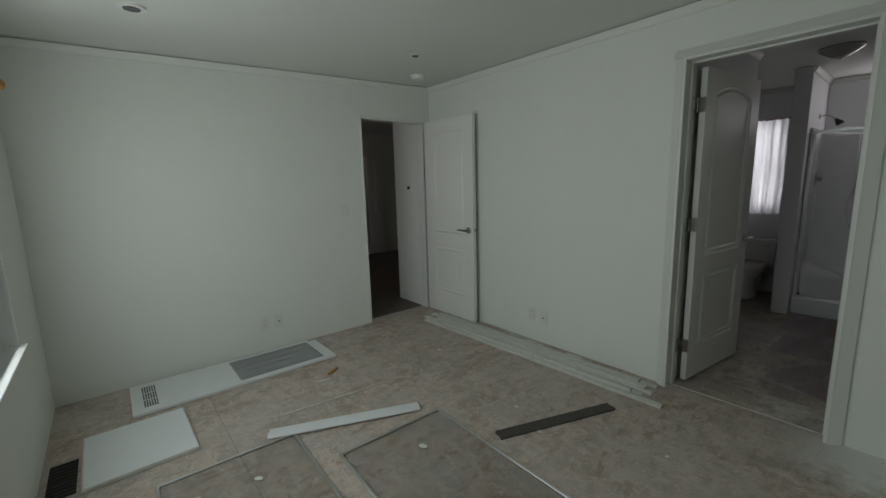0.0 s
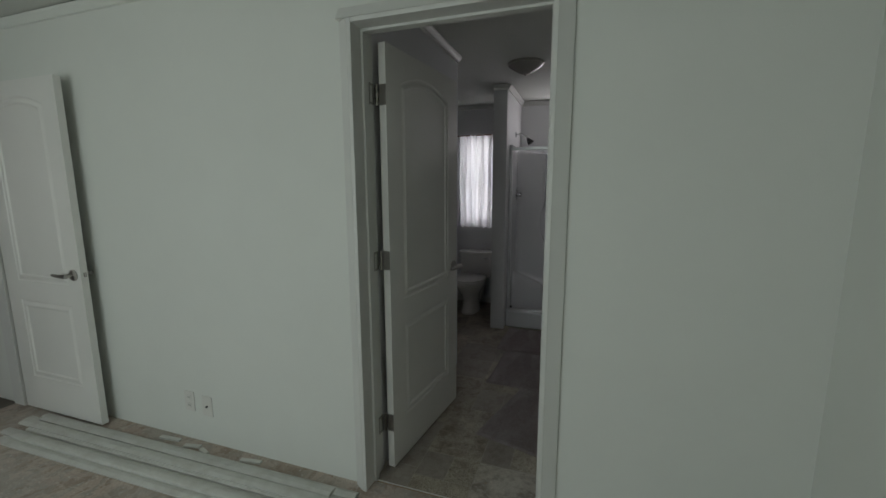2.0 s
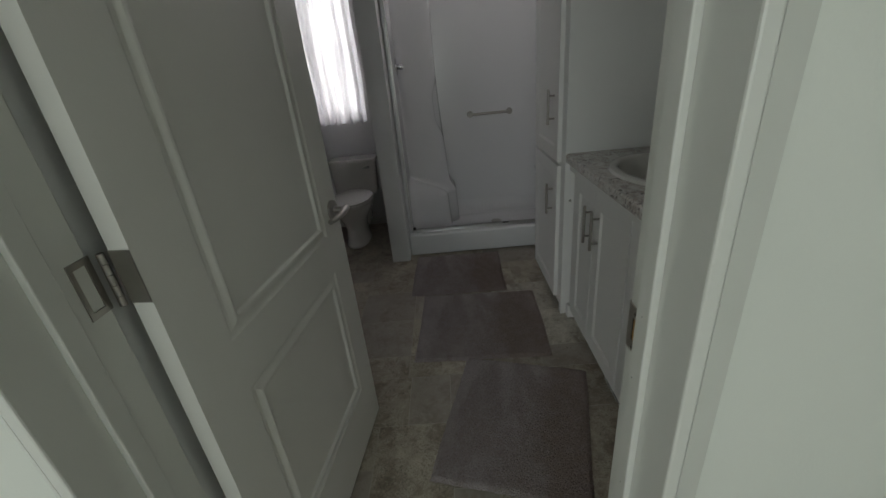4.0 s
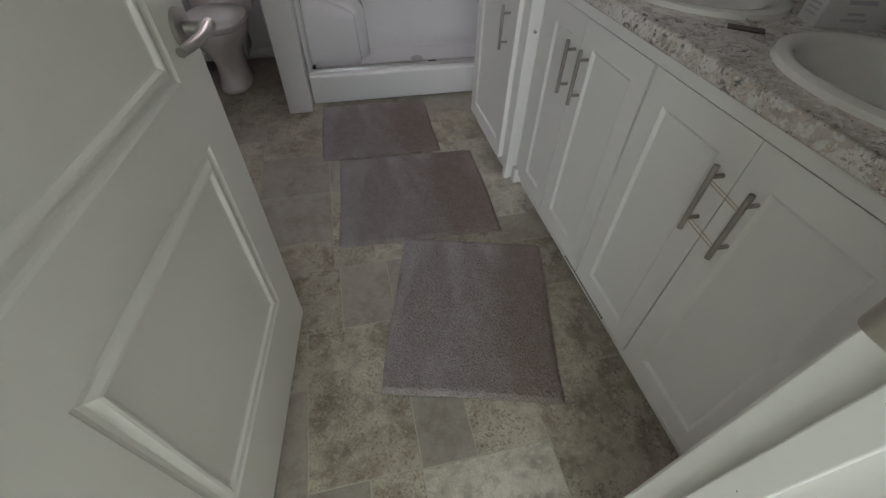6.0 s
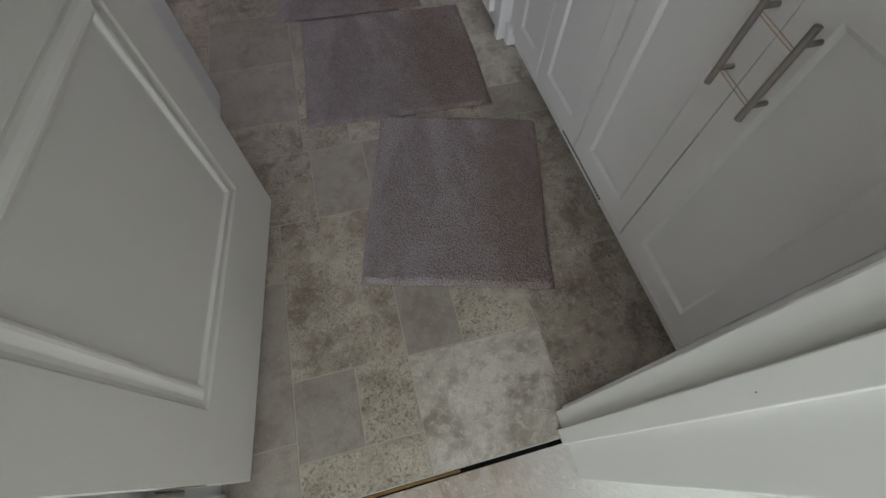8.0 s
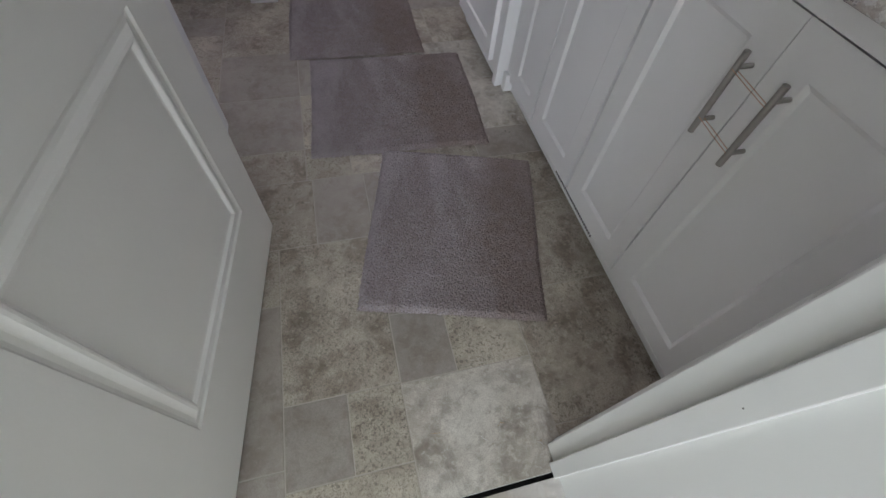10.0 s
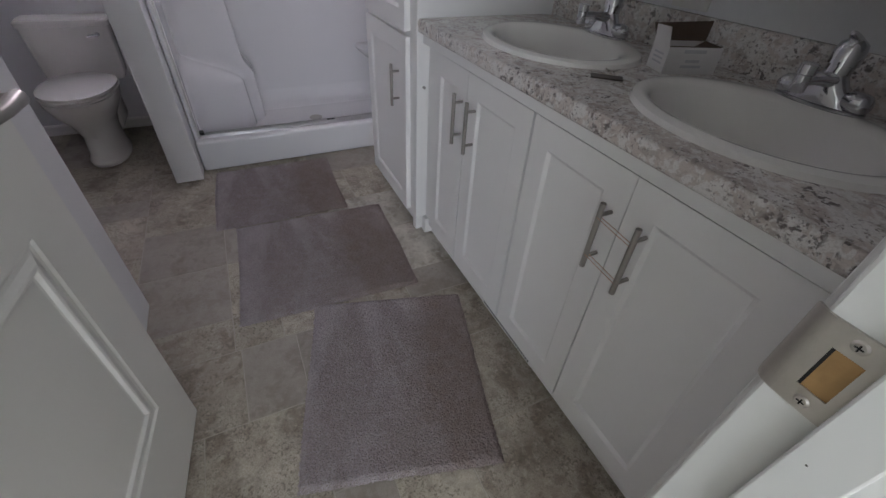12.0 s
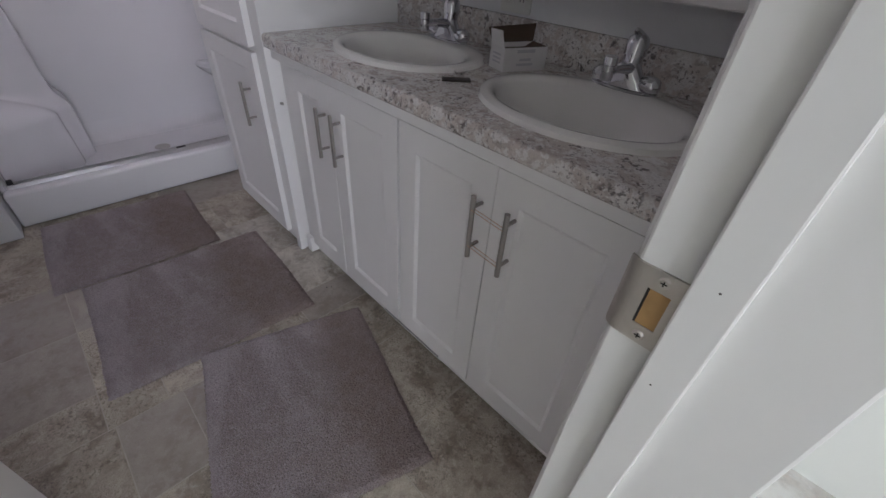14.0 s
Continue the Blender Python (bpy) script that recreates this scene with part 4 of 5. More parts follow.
# wall outlet above the backsplash
def outlet(name, label, m, screws=True, blank=False, wide=0.07, high=0.115, landscape=False):
    """A wall plate in its own x-z plane that faces -y."""
    ob = thing(name, label, "outlet", m)
    w, h = (high / 2, wide / 2) if landscape else (wide / 2, high / 2)
    part("plate", boxes((-w, -0.006, -h, w, 0, h), bevel=0.002, seg=2), PLASTIC, ob)
    if blank:
        part("jack", tube(bmesh.new(), ((0, -0.006, 0), (0, -0.013, 0)), 0.006, 12), RUBBER, ob, "dark cable jack", True)
    else:
        for s in (-1, 1):
            c = (s * 0.024, 0) if landscape else (0, s * 0.024)
            f = part("socket", boxes((c[0] - 0.016, -0.0075, c[1] - 0.014, c[0] + 0.016, -0.0055, c[1] + 0.014), bevel=0.002), PLASTIC, ob)
            for t in (-0.006, 0.006):
                part("slot", boxes((c[0] + t - 0.0012, -0.0082, c[1] - 0.004, c[0] + t + 0.0012, -0.0070, c[1] + 0.005)), RUBBER, f)
    return ob


outlet("outlet", "white double socket outlet above the backsplash", Matrix.Translation((XC, 0.93, CT + 0.14)) @ Matrix.Rotation(radians(-90), 4, "Z"), landscape=True)

# wall cabinet with mirror doors
upper = thing("medicine_cabinet", "white wall cabinet with mirror doors above the basins", "cabinet")
UX = 1.47
part("body", boxes((UX + 0.021, 0.135, 1.115, 1.609, 1.488, 1.94)), CAB, upper)
part("bottom_rail", boxes((UX - 0.006, 0.132, 1.084, UX + 0.05, 1.489, 1.126), bevel=0.003), CAB, upper)
for y0, y1, yp in ((1.165, 1.480, 1.19), (0.845, 1.158, 1.135), (0.492, 0.838, 0.52), (0.142, 0.486, 0.46)):
    d = cabinet_door(upper, UX, y0, y1, 1.135, 1.93, stile=0.055)
    part("mirror_pane", boxes((UX + 0.002, y0 + 0.068, 1.203, UX + 0.006, y1 - 0.068, 1.862)), MIRROR, d, "mirror pane")
    bar_pull(d, UX, yp, 1.165, 1.32)

# linen cabinet
LX = 1.01
linen = thing("linen_cabinet", "tall white linen cabinet with two panelled doors beside the vanity", "cabinet")
part("body", boxes((LX + 0.021, 1.494, 0.07, 1.60, 2.06, ZB - 0.003), bevel=0.002), CAB, linen)
part("base", boxes((LX + 0.045, 1.50, 0, 1.60, 2.05, 0.071)), CAB, linen)
part("foot", boxes((LX + 0.021, 1.494, 0, LX + 0.044, 1.53, 0.0705), bevel=0.002), CAB, linen)
d = cabinet_door(linen, LX, 1.555, 2.035, 0.085, 0.815)
bar_pull(d, LX, 1.630, 0.548, 0.708)
d = cabinet_door(linen, LX, 1.555, 2.035, 0.835, 1.95)
bar_pull(d, LX, 1.630, 1.00, 1.16)
part("bumper_pin", tube(bmesh.new(), ((LX + 0.050, 1.4945, 0.655), (LX + 0.050, 1.486, 0.655)), [0.006, 0.005], 12), NICKEL, linen, "small metal bumper pin", True)

# toilet
wc = thing("toilet", "white ceramic two-piece toilet with a closed seat", "toilet", Matrix.Translation((-0.325, YB - 0.01, 0)) @ Matrix.Scale(0.93, 4))
loops = []
for z, rx, ry, cy, e in ((0, 0.105, 0.20, -0.38, 0.05), (0.02, 0.108, 0.205, -0.38, 0.05), (0.06, 0.095, 0.185, -0.37, 0.05), (0.16, 0.092, 0.17, -0.37, 0.05), (0.24, 0.115, 0.185, -0.385, 0.15), (0.31, 0.160, 0.205, -0.40, 0.22), (0.36, 0.180, 0.215, -0.405, 0.25), (0.385, 0.183, 0.216, -0.405, 0.25)):
    loops.append(oval(0, cy, z, rx, ry, 40, 2.2, e))
part("bowl", loft(bmesh.new(), loops, cap_start=True), CERAMIC, wc, "", True)
part("pedestal", boxes((-0.10, -0.30, 0.10, 0.10, -0.02, 0.37), bevel=0.03, seg=3), CERAMIC, wc, "", True)
part("seat", loft(bmesh.new(), [oval(0, -0.395, 0.388, 0.185, 0.222, 40, 2.2, 0.25), oval(0, -0.395, 0.400, 0.188, 0.225, 40, 2.2, 0.25), oval(0, -0.395, 0.405, 0.183, 0.220, 40, 2.2, 0.25)], cap_start=True), CERAMIC, wc, "", True)
part("lid", loft(bmesh.new(), [oval(0, -0.395, 0.407, 0.183, 0.220, 40, 2.2, 0.25), oval(0, -0.395, 0.420, 0.184, 0.221, 40, 2.2, 0.25), oval(0, -0.395, 0.428, 0.165, 0.200, 40, 2.2, 0.25)], cap_start=True), CERAMIC, wc, "", True)
tank = part("tank", loft(bmesh.new(), [oval(0, -0.105, 0.375, 0.185, 0.085, 40, 6), oval(0, -0.105, 0.40, 0.195, 0.092, 40, 6), oval(0, -0.105, 0.665, 0.208, 0.097, 40, 6)], cap_start=True), CERAMIC, wc, "", True)
part("tank_lid", loft(bmesh.new(), [oval(0, -0.105, 0.667, 0.218, 0.104, 40, 6), oval(0, -0.105, 0.690, 0.218, 0.104, 40, 6), oval(0, -0.105, 0.700, 0.208, 0.096, 40, 6)], cap_start=True), CERAMIC, wc, "", True)
part("flush_lever", tube(bmesh.new(), ((0.150, -0.202, 0.625), (0.150, -0.216, 0.625), (0.10, -0.220, 0.618)), [0.012, 0.009, 0.006], 10), CHROME, wc, "chrome flush lever", True)
part("supply_hose", tube(bmesh.new(), ((-0.15, -0.10, 0.375), (-0.19, -0.10, 0.26), (-0.21, -0.06, 0.17), (-0.20, -0.005, 0.15)), 0.006, 8), CHROME, wc, "", True)

# toilet paper holder on the partition
holder = thing("paper_holder", "small chrome paper holder fixed to the partition", "holder", Matrix.Translation((0.015, 2.75, 0.66)))
part("arm", tube(bmesh.new(), ((0, 0, 0), (-0.055, 0, 0), (-0.060, 0.05, 0)), 0.008, 10), CHROME, holder, "", True)

# shower: one moulded unit with curb, floor, walls, seat ledges and shelf
shower = thing("shower_stall", "white moulded acrylic shower stall with a raised curb", "shower")
SX0, SX1, SY0, SY1, SH = 0.150, 1.600, 2.412, YB - 0.006, 1.80
part("curb", boxes((SX0, SY0, 0, SX1, SY0 + 0.10, 0.165), bevel=0.014, seg=3), ACRYLIC, shower, "", True)
bm = boxes((SX0, SY0 + 0.09, 0.0, SX1, SY1, 0.055))
part("pan", bm, ACRYLIC, shower)
part("back_panel", boxes((SX0 + 0.02, SY1 - 0.02, 0.05, SX1 - 0.02, SY1, SH), bevel=0.004), ACRYLIC, shower)
part("side_panel", boxes((SX0, SY0 + 0.05, 0.05, SX0 + 0.02, SY1, SH), bevel=0.004), ACRYLIC, shower)
part("side_panel", boxes((SX1 - 0.02, SY0 + 0.05, 0.05, SX1, SY1, SH), bevel=0.004), ACRYLIC, shower)


def ease(v):
    v = min(1.0, max(0.0, v))
    return v * v * (3 - 2 * v)


def moulded_side(x, y0, y1, z0, z1):
    """Smooth side of the stall: a low bench that rises into a rounded column towards the back."""
    bm = bmesh.new()
    heights = [z0 + (z1 - z0) * k / 70 for k in range(71)] + [0.30 + 0.30 * k / 60 for k in range(61)]
    rows = []
    for z in sorted(set(round(h, 4) for h in heights)):
        row = []
        for i in range(49):
            y = y0 + (y1 - y0) * i / 48
            bench = (0.285 + 0.06 * (0.45 - z)) * ease((0.52 - z) / 0.20) * ease((y - y1 + 0.56) / 0.26)
            back = ease((y - y1 + 0.34) / 0.16)
            column = (0.275 + 0.05 * ease((1.3 - z) / 1.2)) * back * ease((z1 - z) / 0.04)
            niche = 0.05 * math.exp(-((y - y1 + 0.16) / 0.06) ** 2 - ((z - 1.0) / 0.17) ** 4)
            row.append(bm.verts.new((x + (bench ** 4 + column ** 4) ** 0.25 - (niche if column > 0.06 else 0), y, z)))
        rows.append(row)
    for a, b in zip(rows, rows[1:]):
        for i in range(48):
            bm.faces.new((a[i], a[i + 1], b[i + 1], b[i]))
    rim = bmesh.ops.extrude_edge_only(bm, edges=[e for e in bm.edges if e.is_boundary])
    for v in rim["geom"]:
        if isinstance(v, bmesh.types.BMVert):
            v.co.x = x - 0.008
    return bm


part("seat_ledge", moulded_side(SX0 + 0.0205, SY0 + 0.10, SY1 - 0.0205, 0.055, 1.795), ACRYLIC, shower, "", True)
bm = bmesh.new()
cove = [(0.0, 0.0), (-0.09, 0.0), (-0.062, 0.008), (-0.035, 0.024), (-0.014, 0.050), (-0.004, 0.085), (0.0, 0.12)]
loft(bm, [[(x, SY1 - 0.019 + u, 0.054 + v) for u, v in cove] for x in (SX0 + 0.30, SX1 - 0.02)], cap_start=True)
part("corner_cove", bm, ACRYLIC, shower, "", True)
bm = bmesh.new()
fan = [(1.575, SY1 - 0.022)] + [(1.575 - 0.33 * math.cos(a), SY1 - 0.022 - 0.22 * math.sin(a)) for a in [k * math.pi / 20 for k in range(11)]]
cx, cy = fan[0]
loft(bm, [[(cx + (x - cx) * k, cy + (y - cy) * k, z) for x, y in fan] for z, k in ((0.054, 0.40), (0.15, 0.41), (0.25, 0.50), (0.33, 0.74), (0.38, 0.93), (0.405, 1.0), (0.422, 0.995), (0.432, 0.96), (0.435, 0.90))], cap_start=True)
part("corner_shelf", bm, ACRYLIC, shower, "", True)
bm = loft(bmesh.new(), [oval(0.855, 2.86, 0.0555, 0.042, 0.042, 28), oval(0.855, 2.86, 0.0585, 0.040, 0.040, 28), oval(0.855, 2.86, 0.0570, 0.026, 0.026, 28)])
part("drain", bm, NICKEL, shower, "round metal floor drain", True)

# sliding door rails that are left in the shower opening
rails = thing("shower_door_frame", "aluminium shower door frame without its panels", "shower frame")
part("side_rail", boxes((SX0 + 0.001, SY0 + 0.055, 0.166, SX0 + 0.028, SY0 + 0.092, 1.74), bevel=0.002), ALU, rails)
part("bottom_track", boxes((SX0 + 0.028, SY0 + 0.050, 0.1655, SX1, SY0 + 0.095, 0.172), (SX0 + 0.028, SY0 + 0.050, 0.172, SX1, SY0 + 0.054, 0.186), (SX0 + 0.028, SY0 + 0.091, 0.172, SX1, SY0 + 0.095, 0.182), bevel=0.001), ALU, rails)
part("top_rail", boxes((SX0, SY0 + 0.052, 1.748, SX1, SY0 + 0.060, 1.775), (SX0, SY0 + 0.060, 1.767, SX1, SY0 + 0.085, 1.775), (SX0, SY0 + 0.085, 1.748, SX1, SY0 + 0.092, 1.775), bevel=0.001), ALU, rails)
part("bumper", boxes((SX0 + 0.03, SY0 + 0.058, 0.1725, SX0 + 0.05, SY0 + 0.088, 0.20), bevel=0.003), RUBBER, rails, "black plastic bumper")
part("guide", boxes((0.86, SY0 + 0.058, 0.1725, 0.905, SY0 + 0.075, 0.187), bevel=0.002), RUBBER, rails, "black plastic guide")

grab = thing("grab_bar", "dark nickel grab bar on the shower wall", "grab bar", Matrix.Translation((0.87, SY1 - 0.02, 0.905)))
part("bar", tube(bmesh.new(), ((-0.165, -0.04, 0), (0.165, -0.04, 0)), 0.011, 14), NICKEL, grab, "", True)
for x in (-0.165, 0.165):
    part("flange", tube(bmesh.new(), ((x, 0, 0), (x, -0.008, 0), (x, -0.012, 0), (x, -0.052, 0)), [0.026, 0.026, 0.018, 0.016], 18), NICKEL, grab, "", True)
head = thing("hand_shower", "chrome shower sprayer on a bent wall arm", "shower", Matrix.Translation((SX0, 2.80, 1.93)))
part("arm", tube(bmesh.new(), ((-0.004, 0, 0), (0.05, 0, 0.006), (0.10, 0, -0.02), (0.125, 0, -0.045)), 0.009, 10), CHROME, head, "", True)
part("head", tube(bmesh.new(), ((0.120, 0, -0.038), (0.135, 0, -0.060), (0.155, 0, -0.085), (0.158, 0, -0.090)), [0.012, 0.022, 0.034, 0.032], 18), RUBBER, head, "", True)
part("flange", tube(bmesh.new(), ((-0.004, 0, 0), (0.006, 0, 0)), 0.026, 18), CHROME, head, "", True)
valve = thing("shower_valve", "chrome shower mixer knob on the side wall", "valve", Matrix.Translation((SX0 + 0.02, 2.80, 1.32)))
part("plate", tube(bmesh.new(), ((0, 0, 0), (0.006, 0, 0), (0.010, 0, 0)), [0.06, 0.06, 0.05], 26), CHROME, valve, "", True)
part("knob", tube(bmesh.new(), ((0.008, 0, 0), (0.04, 0, 0), (0.055, 0, 0)), [0.018, 0.024, 0.018], 18), CHROME, valve, "", True)

lamp = thing("ceiling_lamp", "round ceiling lamp with a frosted shade, switched off", "ceiling lamp", Matrix.Translation((0.385, 1.74, ZB)) @ Matrix.Scale(0.82, 4))
part("shade", loft(bmesh.new(), [oval(0, 0, -0.02, 0.158, 0.158, 36), oval(0, 0, -0.032, 0.150, 0.150, 36), oval(0, 0, -0.062, 0.104, 0.104, 36), oval(0, 0, -0.088, 0.060, 0.060, 36), oval(0, 0, -0.100, 0.028, 0.028, 36)]), FROST, lamp, "", True)
part("finial", tube(bmesh.new(), ((0, 0, -0.098), (0, 0, -0.108), (0, 0, -0.116)), [0.014, 0.012, 0.003], 14), NICKEL, lamp, "metal finial", True)
part("ring", loft(bmesh.new(), [oval(0, 0, 0, 0.165, 0.165, 36), oval(0, 0, -0.02, 0.165, 0.165, 36), oval(0, 0, -0.024, 0.154, 0.154, 36)], cap_start=True), NICKEL, lamp, "", True)


def rug(label, cx, cy, w, h, turn, seed, z):
    """A thick bath mat with an uneven edge and pile."""
    rnd = random.Random(seed)
    bm = bmesh.new()
    nx, ny = 190, 190
    rows = []
    for j in range(ny + 1):
        row = []
        for i in range(nx + 1):
            u, v = i / nx, j / ny
            x, y = (u - 0.5) * w, (v - 0.5) * h
            x += 0.0025 * math.sin(v * 6 + seed) + rnd.uniform(-0.0028, 0.0028)
            y += 0.0025 * math.sin(u * 5 + seed * 2) + rnd.uniform(-0.0028, 0.0028)
            edge = min(u, 1 - u, v, 1 - v)
            top = 0.010 * min(1, edge * 40) + rnd.uniform(-0.0021, 0.0021) + 0.002 * noise.noise(Vector((x * 9, y * 9, seed)))
            row.append(bm.verts.new((x, y, max(top, 0.0004) if edge > 0 else 0)))
        rows.append(row)
    for j in range(ny):
        for i in range(nx):
            bm.faces.new((rows[j][i], rows[j][i + 1], rows[j + 1][i + 1], rows[j + 1][i]))
    return solid("bath_mat", bm, RUG, label, "rug", group="bath mats", m=pose(cx, cy, z, 0, 0, turn), smooth=True)


rug("worn mauve-grey pile bath mat lying askew near the door", 0.672, 0.792, 0.545, 0.650, -15.3, 3, 0.004)
rug("worn mauve-grey pile bath mat in front of the vanity", 0.588, 1.470, 0.668, 0.612, -3.0, 5, 0.002)
rug("worn mauve-grey pile bath mat in front of the shower", 0.492, 2.075, 0.600, 0.560, -2.0, 8, 0.003)

# ---- bedroom things ----
def strip_profile(kind):
    if kind == 0:
        return ((0, 0), (0.058, 0), (0.058, 0.005), (0.050, 0.011), (0.020, 0.013), (0.008, 0.009), (0, 0.007))
    return ((0, 0), (0.045, 0), (0.045, 0.012), (0.030, 0.016), (0.006, 0.016), (0, 0.012))


def strip(name, label, category, a, b, kind, z, mat, group="", tilt=0):
    """A loose length of moulding on the floor from a to b."""
    a, b = Vector(a), Vector(b)
    length, turn = (b - a).length, math.atan2((b - a).y, (b - a).x)
    bm = bmesh.new()
    loft(bm, [[(x, u, v) for u, v in strip_profile(kind)] for x in (0, length)], cap_start=True)
    return solid(name, bm, mat, label, category, group=group, m=pose(a.x, a.y, z, tilt, 0, math.degrees(turn)))


rows = (((-2.22, -0.395), (0.045, -0.335), 0, 0), ((-2.30, -0.335), (-0.10, -0.275), 0, 0), ((-2.18, -0.270), (-0.06, -0.215), 1, 0), ((-2.33, -0.215), (-0.13, -0.165), 0, 0),
        ((-2.26, -0.160), (-0.07, -0.118), 1, 0), ((-2.15, -0.350), (-0.16, -0.300), 1, 0.0135), ((-2.28, -0.255), (-0.11, -0.205), 0, 0.0165), ((-2.21, -0.190), (-0.18, -0.150), 0, 0.0165))
for a, b, kind, z in rows:
    strip("moulding_strip", "long weathered white trim moulding lying in a pile along the wall", "trim strip", a, b, kind, z + 0.0005, OLDTRIM, "pile of trim mouldings")
for x, y, z, a, s in ((-1.12, -0.060, 0.004, 12, 0.05), (-1.02, -0.075, 0.004, -20, 0.035), (-0.72, -0.055, 0.004, 8, 0.06), (-1.30, -0.05, 0.004, 4, 0.07)):
    solid("wood_scrap", boxes((-s, -0.012, -0.004, s, 0.012, 0.008), bevel=0.002), OLDTRIM, "broken scrap of white trim on the floor by the wall", "scrap", group="trim scraps", m=pose(x, y, z, 0, 0, a))

strip("moulding_strip", "wide white moulding lying loose on the bedroom floor", "trim strip", (-1.235, -2.225), (-0.905, -1.425), 0, 0.013, METALPANEL)
strip("moulding_strip", "wide white moulding lying loose on the bedroom floor", "trim strip", (-1.285, -2.200), (-0.955, -1.400), 1, 0.0005, METALPANEL)
solid("thin_stick", tube(bmesh.new(), ((-1.443, -2.108, 0.006), (-1.40, -1.75, 0.006), (-1.37, -1.372, 0.006)), 0.0055, 8), OLDTRIM, "thin white stick lying on the bedroom floor", "stick", smooth=True)
bm = boxes((0, -0.038, 0, 0.77, 0.038, 0.008))
bmesh.ops.subdivide_edges(bm, edges=[e for e in bm.edges if e.calc_length() < 0.08 and e.calc_length() > 0.05], cuts=6)
rnd = random.Random(4)
for v in bm.verts:
    if v.co.x < 0.01 or v.co.x > 0.76:
        v.co.x += rnd.uniform(-0.010, 0.010)
solid("dark_plank", bm, DARKPLANK, "dark brown flooring plank with broken ends on the floor", "plank", m=pose(-0.424, -1.248, 0.001, 0, 0, 70.0))

# white enamelled furnace panel with louvre slots
panel = thing("grille_panel", "long white metal panel with louvred grilles lying on the floor", "panel", pose(-2.253, -2.113, 0.002, 0, 0, -0.3))
part("sheet", boxes((-0.235, -0.665, 0, 0.235, 0.60, 0.022), (-0.20, 0.60, 0, 0.235, 0.665, 0.022), bevel=0.004, seg=2), METALPANEL, panel)
# each dark plate paints the shade behind a row of slats
for r in range(4):
    x0 = -0.190 + r * 0.098
    g = part("grille", boxes((x0, -0.04, 0.0215, x0 + 0.088, 0.575, 0.0226)), GRILLE, panel, "dark plate painted as the shade in a louvre opening")
    for k in range(44):
        part("slat", boxes((x0 + 0.002, -0.036 + k * 0.0138, 0.0226, x0 + 0.086, -0.0328 + k * 0.0138, 0.0240)), METALPANEL, g)
for r in range(3):
    x0 = -0.165 + r * 0.115
    g = part("grille", boxes((x0, -0.60, 0.0215, x0 + 0.10, -0.525, 0.0226)), GRILLE, panel, "dark plate painted as the shade in a louvre opening")
    bm = bmesh.new()
    for k in range(5):
        box(bm, x0 + 0.005, -0.592 + k * 0.0135, 0.0226, x0 + 0.095, -0.587 + k * 0.0135, 0.0242)
    part("slat", bm, METALPANEL, g)
board_ob = thing("white_panel", "plain white board lying on the bedroom floor", "board", pose(-1.672, -2.763, 0.002, 0, 0, 0.5))
part("sheet", boxes((-0.256, -0.234, 0, 0.256, 0.234, 0.020), bevel=0.003, seg=2), METALPANEL, board_ob)
for r in ((-0.262, -0.240, 0.262, -0.2345), (-0.262, 0.2345, 0.262, 0.240), (-0.262, -0.2345, -0.2565, 0.2345), (0.2565, -0.2345, 0.262, 0.2345)):
    part("edge_band", boxes((r[0], r[1], 0, r[2], r[3], 0.0192), bevel=0.0015), OLDTRIM, board_ob, "worn pale edge band")


def screen(label, corner, along, w, h):
    """A window screen: slim aluminium frame with mesh, flat on the floor."""
    ob = thing("window_screen", label, "window screen", pose(*corner, 0.002, 0, 0, along), group="window screens on the floor")
    f = 0.016
    for r in ((0, 0, w, f), (0, h - f, w, h), (0, f, f, h - f), (w - f, f, w, h - f)):
        part("frame_bar", boxes((r[0], r[1], 0, r[2], r[3], 0.009), bevel=0.002), ALU, ob)
    part("mesh", boxes((f, f, 0.004, w - f, h - f, 0.0045)), SCREEN, ob, "dark insect mesh")
    return ob


screen("aluminium-framed window screen lying on the subfloor", (-0.862, -1.985), -1.0, 1.35, 0.655)
screen("aluminium-framed window screen lying beside another one", (-1.226, -2.735), -1.5, 0.72, 0.652)
solid("wood_block", boxes((-0.055, -0.010, 0, 0.055, 0.010, 0.018), bevel=0.002), RAWWOOD, "small raw wood offcut on the floor", "offcut", m=pose(-1.78, -1.59, 0.0005, 0, 0, 120))
solid("wood_block", boxes((-0.05, -0.008, 0, 0.05, 0.008, 0.010), bevel=0.002), OLDTRIM, "small pale offcut on the floor", "offcut", m=pose(-1.69, -1.70, 0.0005, 0, 0, 80))
for x, y, a, s in ((-0.62, -1.62, 20, 0.022), (-0.95, -2.35, 40, 0.02), (-0.30, -1.05, 10, 0.012), (-1.0, -2.6, 70, 0.016), (-0.55, -0.95, 30, 0.010), (-1.55, -0.75, 15, 0.014), (0.25, -0.75, 50, 0.010)):
    bm = bmesh.new()
    rnd = random.Random(x)
    loft(bm, [[(s * (1 + 0.4 * rnd.random()) * math.cos(k * 1.047), s * 0.7 * math.sin(k * 1.047), z) for k in range(6)] for z in (0, 0.003)], cap_start=True)
    solid("paper_scrap", bm, PLASTIC, "small white scrap lying on the bedroom floor", "scrap", group="white floor scraps", m=pose(x, y, 0.0118 if (-0.86 < x < 0.48 and -1.98 < y < -1.3) or (-1.22 < x < -0.5 and -2.73 < y < -2.1) else 0.0005, 0, 0, a))

register = thing("floor_register", "dark open floor vent beside the window wall", "floor vent", Matrix.Translation((-1.60, YW + 0.085, 0)))
